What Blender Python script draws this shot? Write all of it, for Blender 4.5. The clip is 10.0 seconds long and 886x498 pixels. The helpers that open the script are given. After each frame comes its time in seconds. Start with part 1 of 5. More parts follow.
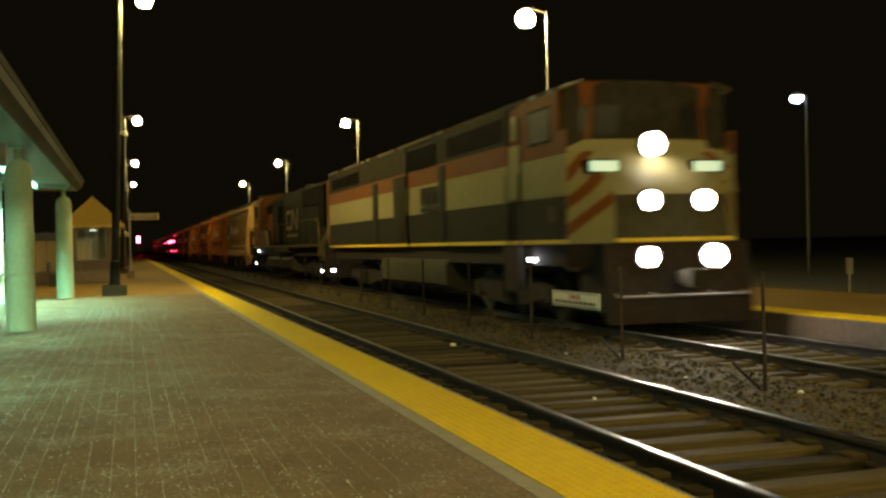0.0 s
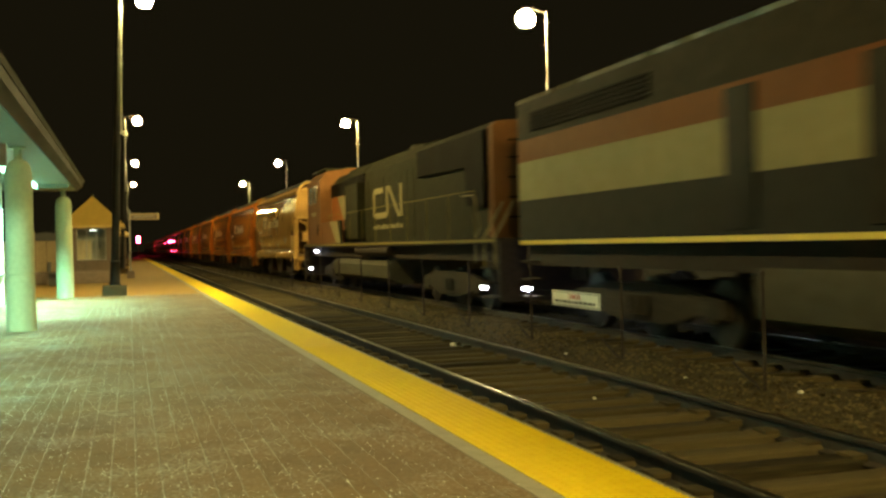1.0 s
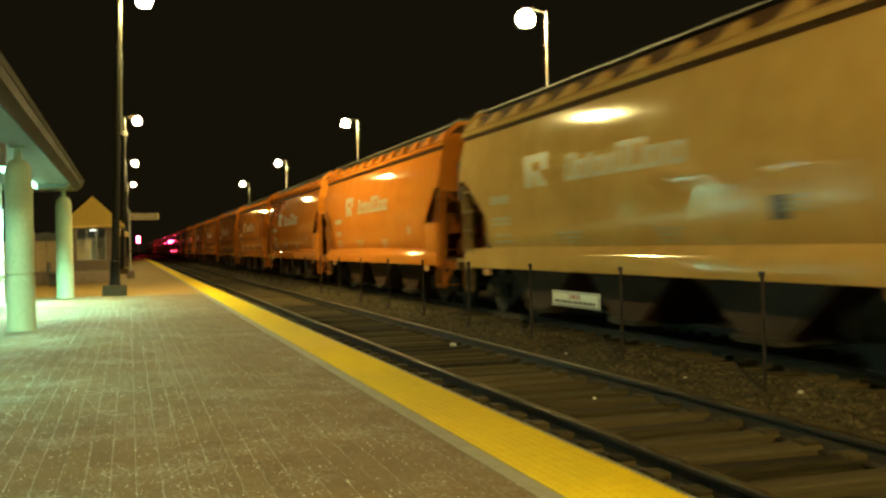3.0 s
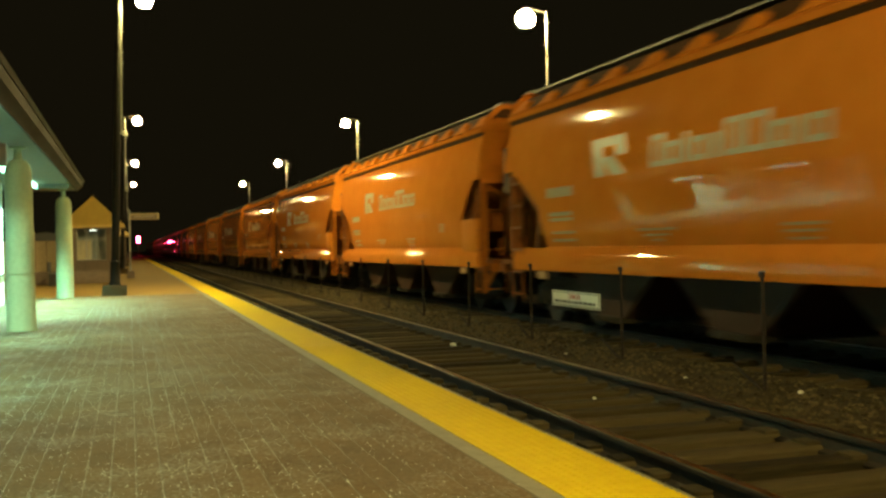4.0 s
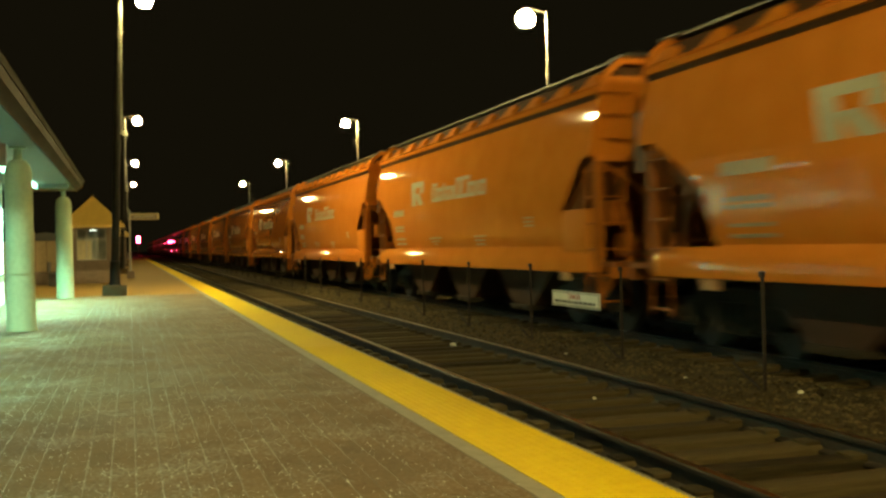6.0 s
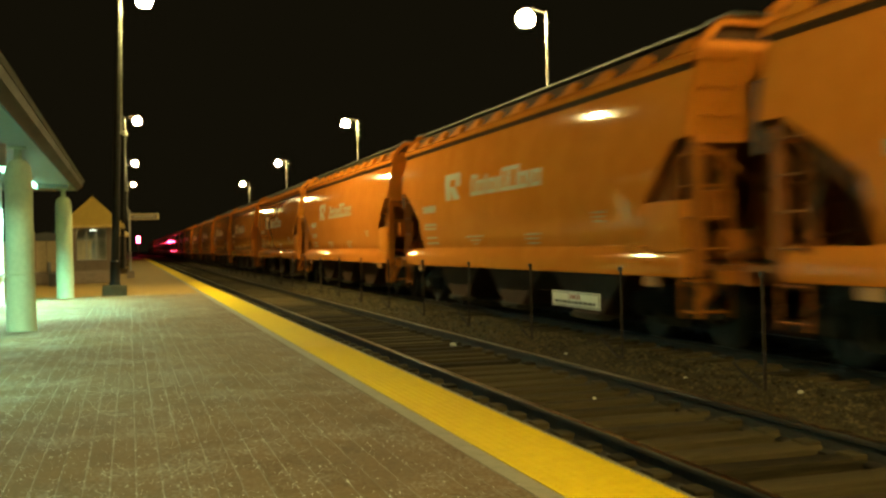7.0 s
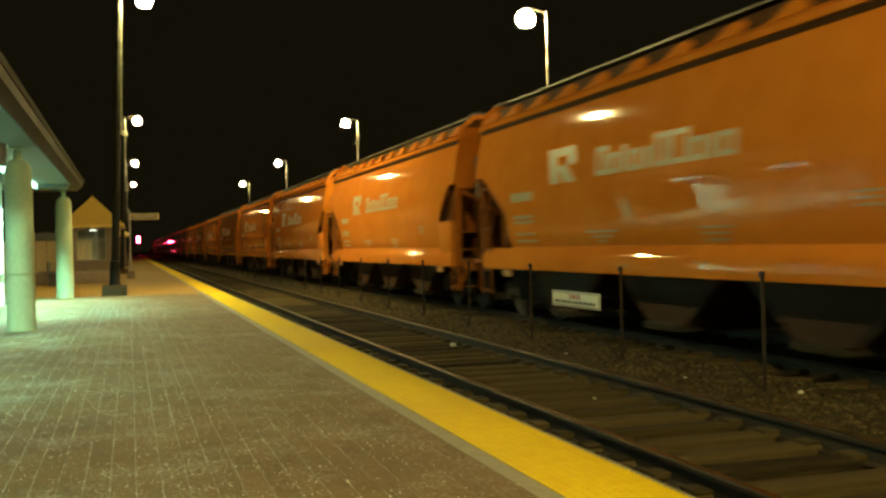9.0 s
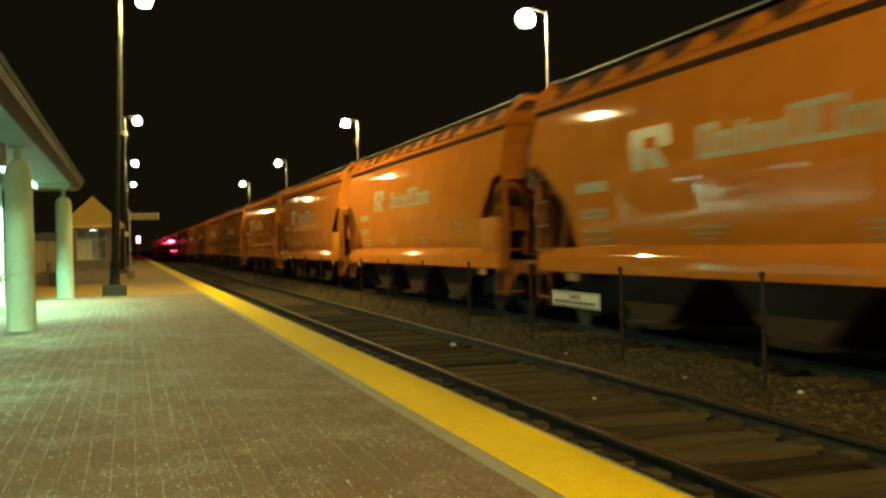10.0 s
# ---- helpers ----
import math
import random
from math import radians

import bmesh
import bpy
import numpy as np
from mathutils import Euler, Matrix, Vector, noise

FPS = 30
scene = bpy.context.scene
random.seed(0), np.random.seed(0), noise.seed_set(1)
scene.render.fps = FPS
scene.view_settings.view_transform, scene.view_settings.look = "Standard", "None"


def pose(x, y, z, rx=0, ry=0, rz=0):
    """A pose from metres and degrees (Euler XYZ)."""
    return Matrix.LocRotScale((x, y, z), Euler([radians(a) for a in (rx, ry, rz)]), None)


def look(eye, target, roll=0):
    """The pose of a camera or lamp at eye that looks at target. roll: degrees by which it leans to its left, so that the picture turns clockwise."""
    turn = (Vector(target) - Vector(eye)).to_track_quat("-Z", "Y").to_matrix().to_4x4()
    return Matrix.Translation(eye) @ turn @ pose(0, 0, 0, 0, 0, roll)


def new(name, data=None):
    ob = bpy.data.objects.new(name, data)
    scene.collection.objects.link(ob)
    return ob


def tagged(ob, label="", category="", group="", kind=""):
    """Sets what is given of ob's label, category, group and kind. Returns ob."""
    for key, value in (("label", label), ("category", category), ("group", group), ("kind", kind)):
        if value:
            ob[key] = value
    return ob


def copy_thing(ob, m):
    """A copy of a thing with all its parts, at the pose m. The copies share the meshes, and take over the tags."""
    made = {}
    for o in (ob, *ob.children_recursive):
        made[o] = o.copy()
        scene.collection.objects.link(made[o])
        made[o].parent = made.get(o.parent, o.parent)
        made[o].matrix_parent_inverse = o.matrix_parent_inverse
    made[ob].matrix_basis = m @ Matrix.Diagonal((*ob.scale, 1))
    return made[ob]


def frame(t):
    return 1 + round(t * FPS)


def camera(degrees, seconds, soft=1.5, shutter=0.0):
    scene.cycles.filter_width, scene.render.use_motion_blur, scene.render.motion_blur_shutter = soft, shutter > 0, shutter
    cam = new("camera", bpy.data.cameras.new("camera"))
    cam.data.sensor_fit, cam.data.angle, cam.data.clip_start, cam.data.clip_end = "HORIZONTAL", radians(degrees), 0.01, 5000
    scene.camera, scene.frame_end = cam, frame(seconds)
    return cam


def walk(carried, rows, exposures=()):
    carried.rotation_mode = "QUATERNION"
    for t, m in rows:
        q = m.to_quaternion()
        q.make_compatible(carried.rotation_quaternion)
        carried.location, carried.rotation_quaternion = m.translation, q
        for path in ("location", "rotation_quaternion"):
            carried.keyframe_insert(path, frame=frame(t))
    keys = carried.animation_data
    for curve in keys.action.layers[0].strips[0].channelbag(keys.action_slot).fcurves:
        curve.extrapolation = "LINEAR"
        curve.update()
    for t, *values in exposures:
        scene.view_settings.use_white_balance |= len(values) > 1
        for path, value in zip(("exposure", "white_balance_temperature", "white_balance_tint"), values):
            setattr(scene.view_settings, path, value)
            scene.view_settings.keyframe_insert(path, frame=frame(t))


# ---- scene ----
# Night at a station: z = 0 is the platform's surface, y runs along the tracks, x across them.
EYE = (0.0, 0.0, 1.217)
YAW, TILT, LEAN = 16.707, -0.282, -1.246
cam = camera(46.0, 10.0, soft=2.7, shutter=0.5)
_aim = (math.sin(radians(YAW)), math.cos(radians(YAW)), EYE[2] + math.tan(radians(TILT)))
walk(cam, [(0.0, look(EYE, _aim, LEAN)), (10.0, look(EYE, _aim, LEAN))], exposures=[(0.0, -0.5), (0.3, -0.25), (0.6, 0.1), (1.0, 0.4), (2.5, 0.42), (3.4, 0.15), (4.5, 0.06), (10.0, 0.06)])

RAIL = -0.187            # top of rail
TIE = -0.305             # top of the sleepers
TRACK_1, TRACK_2 = 4.065, 8.055
GAUGE = 0.7525           # half the distance between rail centres
SPEED, PITCH = 18.05, 15.3
LAMP_Y = (-30.0, -3.0, 30.0, 58.0, 86.0, 114.0)
SODIUM = (1.0, 0.80, 0.29)

# ---- world and large lights ----
world = bpy.data.worlds.new("night_sky")
scene.world = world
world.use_nodes = True
world.node_tree.nodes["Background"].inputs[0].default_value = (0.0058, 0.0046, 0.0020, 1)
world.node_tree.nodes["Background"].inputs[1].default_value = 1.0


def area_lamp(name, m, size, watts, colour, spread=170, size_y=None):
    data = bpy.data.lights.new(name, "AREA")
    data.shape, data.size, data.energy, data.color, data.spread = "DISK", size, watts, colour, radians(spread)
    if size_y:
        data.shape, data.size_y = "RECTANGLE", size_y
    ob = new(name, data)
    ob.matrix_world = m
    return ob


GREEN = (0.36, 1.0, 0.76)
# The tubes at y 4.5 and 10 are added, unseen, to lift the near paving.
for _y, _p in ((4.5, 70), (10.0, 140), (15.5, 250), (21.5, 560), (26.2, 850)):
    area_lamp("canopy_tube_light", pose(-2.2, _y, 2.77), 0.25, _p, GREEN, 125, 1.2)
area_lamp("waiting_room_light", pose(-4.6, 21.5, 2.75), 1.0, 200, (0.75, 1.0, 0.9), 175, 5.0)


# ---- materials ----
def mat(name, dark, light, rough=0.7, scale=6.0, bump=0.15, metal=0.0, rvar=0.15, coarse=0.09, rand=0.0, dist=0.01, stretch=(1, 1, 1), spec=0.5, dust=None):
    """A surface that varies between two colours at two scales, with fine relief."""
    m = bpy.data.materials.new(name)
    m.use_nodes = True
    nt = m.node_tree
    b = nt.nodes["Principled BSDF"]
    tc = nt.nodes.new("ShaderNodeTexCoord")
    mp = nt.nodes.new("ShaderNodeMapping")
    mp.inputs["Scale"].default_value = stretch
    if dust:
        where = nt.nodes.new("ShaderNodeNewGeometry")
        nt.links.new(where.outputs["Position"], mp.inputs["Vector"])
    else:
        nt.links.new(tc.outputs["Object"], mp.inputs["Vector"])
    fine, wide = nt.nodes.new("ShaderNodeTexNoise"), nt.nodes.new("ShaderNodeTexNoise")
    fine.inputs["Scale"].default_value, fine.inputs["Detail"].default_value = scale, 8
    wide.inputs["Scale"].default_value, wide.inputs["Detail"].default_value = max(scale * coarse, 0.15), 4
    for n in (fine, wide):
        nt.links.new(mp.outputs[0], n.inputs["Vector"])
    add = nt.nodes.new("ShaderNodeMath")
    add.operation = "MULTIPLY_ADD"
    add.inputs[1].default_value, add.inputs[2].default_value = 0.55, -0.05
    nt.links.new(fine.outputs[0], add.inputs[0])
    add2 = nt.nodes.new("ShaderNodeMath")
    add2.operation = "MULTIPLY_ADD"
    add2.inputs[1].default_value = 0.55
    nt.links.new(wide.outputs[0], add2.inputs[0])
    nt.links.new(add.outputs[0], add2.inputs[2])
    last = add2
    if rand:
        info = nt.nodes.new("ShaderNodeObjectInfo")
        geo = nt.nodes.new("ShaderNodeNewGeometry")
        s = nt.nodes.new("ShaderNodeMath")
        s.operation = "ADD"
        nt.links.new(info.outputs["Random"], s.inputs[0])
        nt.links.new(geo.outputs["Random Per Island"], s.inputs[1])
        fr = nt.nodes.new("ShaderNodeMath")
        fr.operation = "FRACT"
        nt.links.new(s.outputs[0], fr.inputs[0])
        k = nt.nodes.new("ShaderNodeMath")
        k.operation = "MULTIPLY_ADD"
        k.inputs[1].default_value = rand
        nt.links.new(fr.outputs[0], k.inputs[0])
        sub = nt.nodes.new("ShaderNodeMath")
        sub.inputs[1].default_value = -rand / 2
        nt.links.new(add2.outputs[0], sub.inputs[0])
        nt.links.new(sub.outputs[0], k.inputs[2])
        last = k
    ramp = nt.nodes.new("ShaderNodeValToRGB")
    ramp.color_ramp.elements[0].position, ramp.color_ramp.elements[1].position = 0.3, 0.7
    ramp.color_ramp.elements[0].color, ramp.color_ramp.elements[1].color = (*dark, 1), (*light, 1)
    nt.links.new(last.outputs[0], ramp.inputs[0])
    nt.links.new(ramp.outputs[0], b.inputs["Base Color"])
    if dust:
        # pale dust in drifting patches and fine specks
        tone, size, share = dust
        drift, speck = nt.nodes.new("ShaderNodeTexNoise"), nt.nodes.new("ShaderNodeTexNoise")
        drift.inputs["Scale"].default_value, drift.inputs["Detail"].default_value, drift.inputs["Roughness"].default_value = size, 6, 0.7
        speck.inputs["Scale"].default_value, speck.inputs["Detail"].default_value = size * 26, 3
        mul = nt.nodes.new("ShaderNodeMath")
        mul.operation = "MULTIPLY"
        amount = nt.nodes.new("ShaderNodeMapRange")
        amount.inputs["From Min"].default_value, amount.inputs["From Max"].default_value = 0.25, 0.40
        amount.inputs["To Max"].default_value = share
        for n in (drift, speck):
            nt.links.new(mp.outputs[0], n.inputs["Vector"])
        nt.links.new(drift.outputs[0], mul.inputs[0])
        nt.links.new(speck.outputs[0], mul.inputs[1])
        nt.links.new(mul.outputs[0], amount.inputs["Value"])
        mix = nt.nodes.new("ShaderNodeMix")
        mix.data_type = "RGBA"
        nt.links.new(amount.outputs[0], mix.inputs[0])
        nt.links.new(ramp.outputs[0], mix.inputs[6])
        mix.inputs[7].default_value = (*tone, 1)
        nt.links.new(mix.outputs[2], b.inputs["Base Color"])
    rr = nt.nodes.new("ShaderNodeMapRange")
    rr.inputs["To Min"].default_value, rr.inputs["To Max"].default_value = max(rough - rvar, 0.03), min(rough + rvar, 1)
    nt.links.new(wide.outputs[0], rr.inputs["Value"])
    nt.links.new(rr.outputs[0], b.inputs["Roughness"])
    b.inputs["Metallic"].default_value = metal
    b.inputs["Specular IOR Level"].default_value = spec
    if bump:
        bp = nt.nodes.new("ShaderNodeBump")
        bp.inputs["Strength"].default_value, bp.inputs["Distance"].default_value = bump, dist
        nt.links.new(fine.outputs[0], bp.inputs["Height"])
        nt.links.new(bp.outputs[0], b.inputs["Normal"])
    return m


def glow(name, colour, strength):
    m = bpy.data.materials.new(name)
    m.use_nodes = True
    b = m.node_tree.nodes["Principled BSDF"]
    b.inputs["Base Color"].default_value = (0.8, 0.8, 0.8, 1)
    b.inputs["Emission Color"].default_value = (*colour, 1)
    b.inputs["Emission Strength"].default_value = strength
    return m


def glass(name, tint=(0.9, 0.95, 0.93), rough=0.03):
    m = bpy.data.materials.new(name)
    m.use_nodes = True
    b = m.node_tree.nodes["Principled BSDF"]
    b.inputs["Base Color"].default_value = (*tint, 1)
    b.inputs["Transmission Weight"].default_value = 1.0
    b.inputs["Roughness"].default_value = rough
    b.inputs["IOR"].default_value = 1.45
    return m


M_BRICK = mat("clay_paver", (0.063, 0.037, 0.016), (0.12, 0.076, 0.036), 0.8, 22, 0.35, spec=0.06, dust=((0.26, 0.235, 0.19), 1.3, 0.6), rand=0.14, rvar=0.2, coarse=0.05)
M_JOINT = mat("sand_joint", (0.06, 0.042, 0.024), (0.26, 0.23, 0.18), 0.9, 9, 0.4, spec=0.1, coarse=0.2)
M_PAVE = mat("far_pavers", (0.15, 0.092, 0.021), (0.23, 0.148, 0.040), 0.8, 9, 0.3, spec=0.06, stretch=(1, 1, 1))
M_SALT = mat("dried_salt", (0.34, 0.315, 0.25), (0.64, 0.61, 0.53), 0.9, 30, 0.2)
M_CONC = mat("concrete", (0.135, 0.115, 0.08), (0.22, 0.19, 0.14), 0.85, 14, 0.25, spec=0.15)
M_DARKCONC = mat("stained_concrete", (0.10, 0.09, 0.07), (0.24, 0.21, 0.17), 0.9, 8, 0.3)
M_YELLOW = mat("yellow_tactile", (0.44, 0.292, 0.0005), (0.55, 0.378, 0.001), 0.85, 10, 0.1, spec=0.05, coarse=0.05)
M_TIE = mat("creosoted_timber", (0.017, 0.0130, 0.0056), (0.072, 0.0548, 0.0238), 0.85, 7, 0.6, spec=0.12, rand=0.5, stretch=(0.35, 6, 6), dist=0.02)
M_RAIL = mat("rusty_rail", (0.018, 0.013, 0.009), (0.042, 0.032, 0.022), 0.65, 20, 0.2, metal=0.3)
M_HEAD = mat("polished_railhead", (0.11, 0.105, 0.09), (0.19, 0.18, 0.155), 0.32, 12, 0.03, metal=1.0, rvar=0.1)
M_BALLAST = mat("ballast", (0.040, 0.031, 0.014), (0.140, 0.110, 0.056), 0.9, 30, 1.0, spec=0.1, rand=0.5, dist=0.03)
M_GROUND = mat("dark_earth", (0.014, 0.0125, 0.008), (0.04, 0.035, 0.022), 0.95, 3, 0.5)
M_POST = mat("rusted_post", (0.010, 0.007, 0.005), (0.03, 0.018, 0.011), 0.7, 25, 0.3, metal=0.3)
M_GALV = mat("galvanised_steel", (0.16, 0.155, 0.14), (0.26, 0.25, 0.23), 0.5, 12, 0.05, metal=0.4)
M_DARKPOLE = mat("dark_bronze_pole", (0.012, 0.011, 0.009), (0.028, 0.025, 0.02), 0.5, 12, 0.05)
M_POLE = mat("black_pole_paint", (0.006, 0.0055, 0.005), (0.014, 0.013, 0.011), 0.65, 15, 0.05, spec=0.08)
M_BLACK = mat("black_paint", (0.008, 0.008, 0.008), (0.02, 0.019, 0.017), 0.5, 15, 0.08)
M_SIGN = mat("cream_sign", (0.66, 0.64, 0.55), (0.78, 0.76, 0.68), 0.5, 9, 0.02)
M_REDINK = mat("red_ink", (0.30, 0.03, 0.02), (0.42, 0.05, 0.03), 0.6, 20, 0.0)
M_DARKINK = mat("dark_ink", (0.05, 0.045, 0.04), (0.09, 0.08, 0.07), 0.6, 20, 0.0)
M_PEDESTAL = mat("tan_concrete", (0.035, 0.024, 0.012), (0.066, 0.045, 0.023), 0.9, 12, 0.25, spec=0.1)
M_COLUMN = mat("green_grey_column_paint", (0.23, 0.26, 0.155), (0.31, 0.34, 0.21), 0.8, 14, 0.15)
M_STUCCO = mat("pale_stucco", (0.40, 0.41, 0.34), (0.52, 0.53, 0.45), 0.8, 18, 0.15)
M_SOFFIT = mat("painted_soffit", (0.11, 0.12, 0.09), (0.16, 0.17, 0.13), 0.7, 8, 0.05)
M_FASCIA = mat("tan_fascia", (0.015, 0.011, 0.0045), (0.027, 0.020, 0.009), 0.7, 8, 0.08, spec=0.1)
M_ROOF = mat("brown_shingle", (0.10, 0.07, 0.04), (0.18, 0.13, 0.08), 0.85, 12, 0.5)
M_HUTROOF = mat("ochre_metal_roof", (0.36, 0.225, 0.045), (0.46, 0.30, 0.065), 0.6, 6, 0.08)
M_BROWN = mat("brown_wall", (0.06, 0.04, 0.025), (0.12, 0.08, 0.05), 0.7, 8, 0.2)
M_WHITE = mat("white_paint", (0.62, 0.62, 0.58), (0.75, 0.75, 0.70), 0.6, 10, 0.05)
M_TAN = mat("tan_brick", (0.26, 0.19, 0.10), (0.40, 0.30, 0.17), 0.85, 10, 0.3)
M_GLASS = glass("window_glass")
M_LENS = glow("sodium_lens", SODIUM, 2050.0)
M_NEARLENS = glow("bright_sodium_lens", SODIUM, 2000.0)
M_SMALLLENS = glow("small_sodium_lens", SODIUM, 3500.0)
# Output lowered to balance the light of unseen near and distant lamps.
M_WEAKLENS = glow("weak_sodium_lens", SODIUM, 1700.0)
M_FARLENS = glow("dim_sodium_lens", SODIUM, 950.0)
M_DIMTUBE = glow("dim_tube", (0.9, 1.0, 0.85), 4.0)
M_TUBE = glow("fluorescent_tube", GREEN, 8.0)
M_BLUELAMP = glow("mercury_lens", (0.62, 0.9, 1.0), 40.0)
M_REDLAMP = glow("red_signal_lens", (1.0, 0.02, 0.06), 520.0)
M_WHITELAMP = glow("headlight_lens", (1.0, 0.93, 0.78), 260.0)
M_STEPLAMP = glow("step_light_lens", (0.85, 0.9, 1.0), 85.0)
M_NUMLAMP = glow("number_board_lens", (0.38, 0.85, 0.62), 0.8)


# ---- mesh helpers ----
def box(bm, x0, y0, z0, x1, y1, z1, bevel=0.0):
    if bevel:
        tmp = bmesh.new()
        box(tmp, x0, y0, z0, x1, y1, z1)
        bmesh.ops.bevel(tmp, geom=tmp.edges[:], offset=bevel, segments=2, affect="EDGES", profile=0.6)
        me = bpy.data.meshes.new("tmp")
        tmp.to_mesh(me)
        tmp.free()
        bm.from_mesh(me)
        bpy.data.meshes.remove(me)
        return
    v = [bm.verts.new(p) for p in ((x0, y0, z0), (x1, y0, z0), (x1, y1, z0), (x0, y1, z0), (x0, y0, z1), (x1, y0, z1), (x1, y1, z1), (x0, y1, z1))]
    for f in ((3, 2, 1, 0), (4, 5, 6, 7), (0, 1, 5, 4), (1, 2, 6, 5), (2, 3, 7, 6), (3, 0, 4, 7)):
        bm.faces.new([v[i] for i in f])


def rod(bm, a, b, r0, r1=None, sides=10, caps=True):
    a, b = Vector(a), Vector(b)
    r1 = r0 if r1 is None else r1
    q = (b - a).to_track_quat("Z", "Y")
    rings = []
    for p, r in ((a, r0), (b, r1)):
        rings.append([bm.verts.new(p + q @ Vector((r * math.cos(2 * math.pi * i / sides), r * math.sin(2 * math.pi * i / sides), 0))) for i in range(sides)])
    for i in range(sides):
        j = (i + 1) % sides
        bm.faces.new((rings[0][i], rings[0][j], rings[1][j], rings[1][i])).smooth = True
    if caps:
        bm.faces.new(rings[0][::-1])
        bm.faces.new(rings[1])


def lathe(bm, centre, profile, sides=24):
    """Turn a profile of (radius, height) about the upright axis through centre."""
    cx, cy, cz = centre
    rings = [[bm.verts.new((cx + r * math.cos(2 * math.pi * i / sides), cy + r * math.sin(2 * math.pi * i / sides), cz + z)) for i in range(sides)] for r, z in profile]
    for a, b in zip(rings, rings[1:]):
        for i in range(sides):
            j = (i + 1) % sides
            bm.faces.new((a[i], a[j], b[j], b[i])).smooth = True
    bm.faces.new(rings[0][::-1])
    bm.faces.new(rings[-1])


def prism(bm, pts, axis, a, b):
    """A polygon pushed along an axis from a to b; pts are the two other coordinates in order."""
    def at(p, d):
        return {"x": (d, p[0], p[1]), "y": (p[0], d, p[1]), "z": (p[0], p[1], d)}[axis]
    lo, hi = [bm.verts.new(at(p, a)) for p in pts], [bm.verts.new(at(p, b)) for p in pts]
    n = len(pts)
    for i in range(n):
        bm.faces.new((lo[i], lo[(i + 1) % n], hi[(i + 1) % n], hi[i]))
    bm.faces.new(lo[::-1])
    bm.faces.new(hi)


def mesh_of(name, bm, *mats):
    bmesh.ops.recalc_face_normals(bm, faces=bm.faces[:])
    me = bpy.data.meshes.new(name)
    bm.to_mesh(me)
    bm.free()
    for m in mats:
        me.materials.append(m)
    me.set_sharp_from_angle(angle=radians(32))
    return me


def part(name, bm, material, parent=None, label=""):
    ob = new(name, mesh_of(name, bm, *(material if isinstance(material, tuple) else (material,))))
    if parent is not None:
        ob.parent = parent
    return tagged(ob, label) if label else ob


def thing(name, m, label, category, group="", kind=""):
    ob = new(name)
    ob.empty_display_size = 0.2
    ob.matrix_world = m
    return tagged(ob, label, category, group, kind)


def boxpart(name, dims, material, parent=None, label="", bevel=0.0):
    bm = bmesh.new()
    box(bm, *dims, bevel=bevel)
    return part(name, bm, material, parent, label)


# ---- ground ----
# crushed stone: pockets beside the rails, a low hump between the tracks
BED = [(2.62, -0.32), (3.06, -0.315), (3.10, -0.50), (3.24, -0.50), (3.36, -0.43), (3.5, -0.42), (4.56, -0.42), (4.62, -0.50), (4.76, -0.50), (4.9, -0.40), (5.0, -0.335), (5.5, -0.335), (6.0, -0.31), (6.55, -0.335), (6.9, -0.335), (7.0, -0.48), (7.2, -0.48), (7.4, -0.36), (8.6, -0.36), (8.95, -0.46), (9.2, -0.34), (9.82, -0.34)]
ground = boxpart("ground", (-900, -400, -1.2, 900, 1600, -0.62), M_GROUND)
tagged(ground, "dark earth and trackside ground at night", "ground", kind="structure")
bm = bmesh.new()
prism(bm, [(2.62, -0.6)] + BED + [(9.82, -0.6)], "y", -60, 420)
ballast_bed = tagged(part("ballast_bed", bm, M_BALLAST), "grey-brown crushed stone ballast bed under the tracks", "ballast", kind="structure")

# ---- platforms ----
bm = bmesh.new()
box(bm, -9.0, -40, -0.55, 1.84, 170, -0.0042)
platform = tagged(part("platform", bm, M_JOINT), "station platform paved with brown clay bricks", "platform", kind="structure")
boxpart("paving", (-8.9, 29.6, -0.0042, 1.84, 170, -0.002), M_PAVE, platform)
boxpart("edge_kerb", (1.84, -40, -0.55, 1.955, 170, 0.0), M_CONC, platform, "pale concrete strip beside the yellow edge")
boxpart("edge_beam", (1.955, -40, -0.55, 2.55, 170, -0.012), M_CONC, platform, "stained concrete platform edge", 0.0)
boxpart("tactile_strip", (1.955, -40, -0.012, 2.485, 170, 0.004), M_YELLOW, platform, "bright yellow tactile warning strip")
bm = bmesh.new()
box(bm, 9.9, -60, -0.55, 14.6, 170, 0.0)
far_platform = tagged(part("platform", bm, M_PAVE), "opposite station platform with a yellow edge strip", "platform", kind="structure")
boxpart("tactile_strip", (9.9, -60, 0.0, 10.55, 170, 0.012), M_YELLOW, far_platform, "bright yellow tactile warning strip")
boxpart("edge_face", (9.86, -60, -0.55, 9.9, 170, -0.01), M_BROWN, far_platform)


# ---- tracks ----
def rail_profile(cx):
    z = RAIL
    left = [(-0.07, z - 0.17), (-0.07, z - 0.158), (-0.012, z - 0.14), (-0.012, z - 0.045), (-0.034, z - 0.035), (-0.036, z - 0.008), (-0.028, z - 0.002)]
    pts = left + [(-x, zz) for x, zz in left[::-1]]
    return [(cx + x, zz) for x, zz in pts]


def build_track(cx, label):
    t = thing("railway_track", pose(cx, 0, 0), label, "track", kind="structure")
    for s in (-1, 1):
        bm = bmesh.new()
        prism(bm, rail_profile(s * GAUGE), "y", -60, 420)
        r = part("rail", bm, M_RAIL, t, "rusty steel rail with a polished head")
        boxpart("railhead", (s * GAUGE - 0.027, -60, RAIL - 0.004, s * GAUGE + 0.027, 420, RAIL + 0.001), M_HEAD, r)
    return t


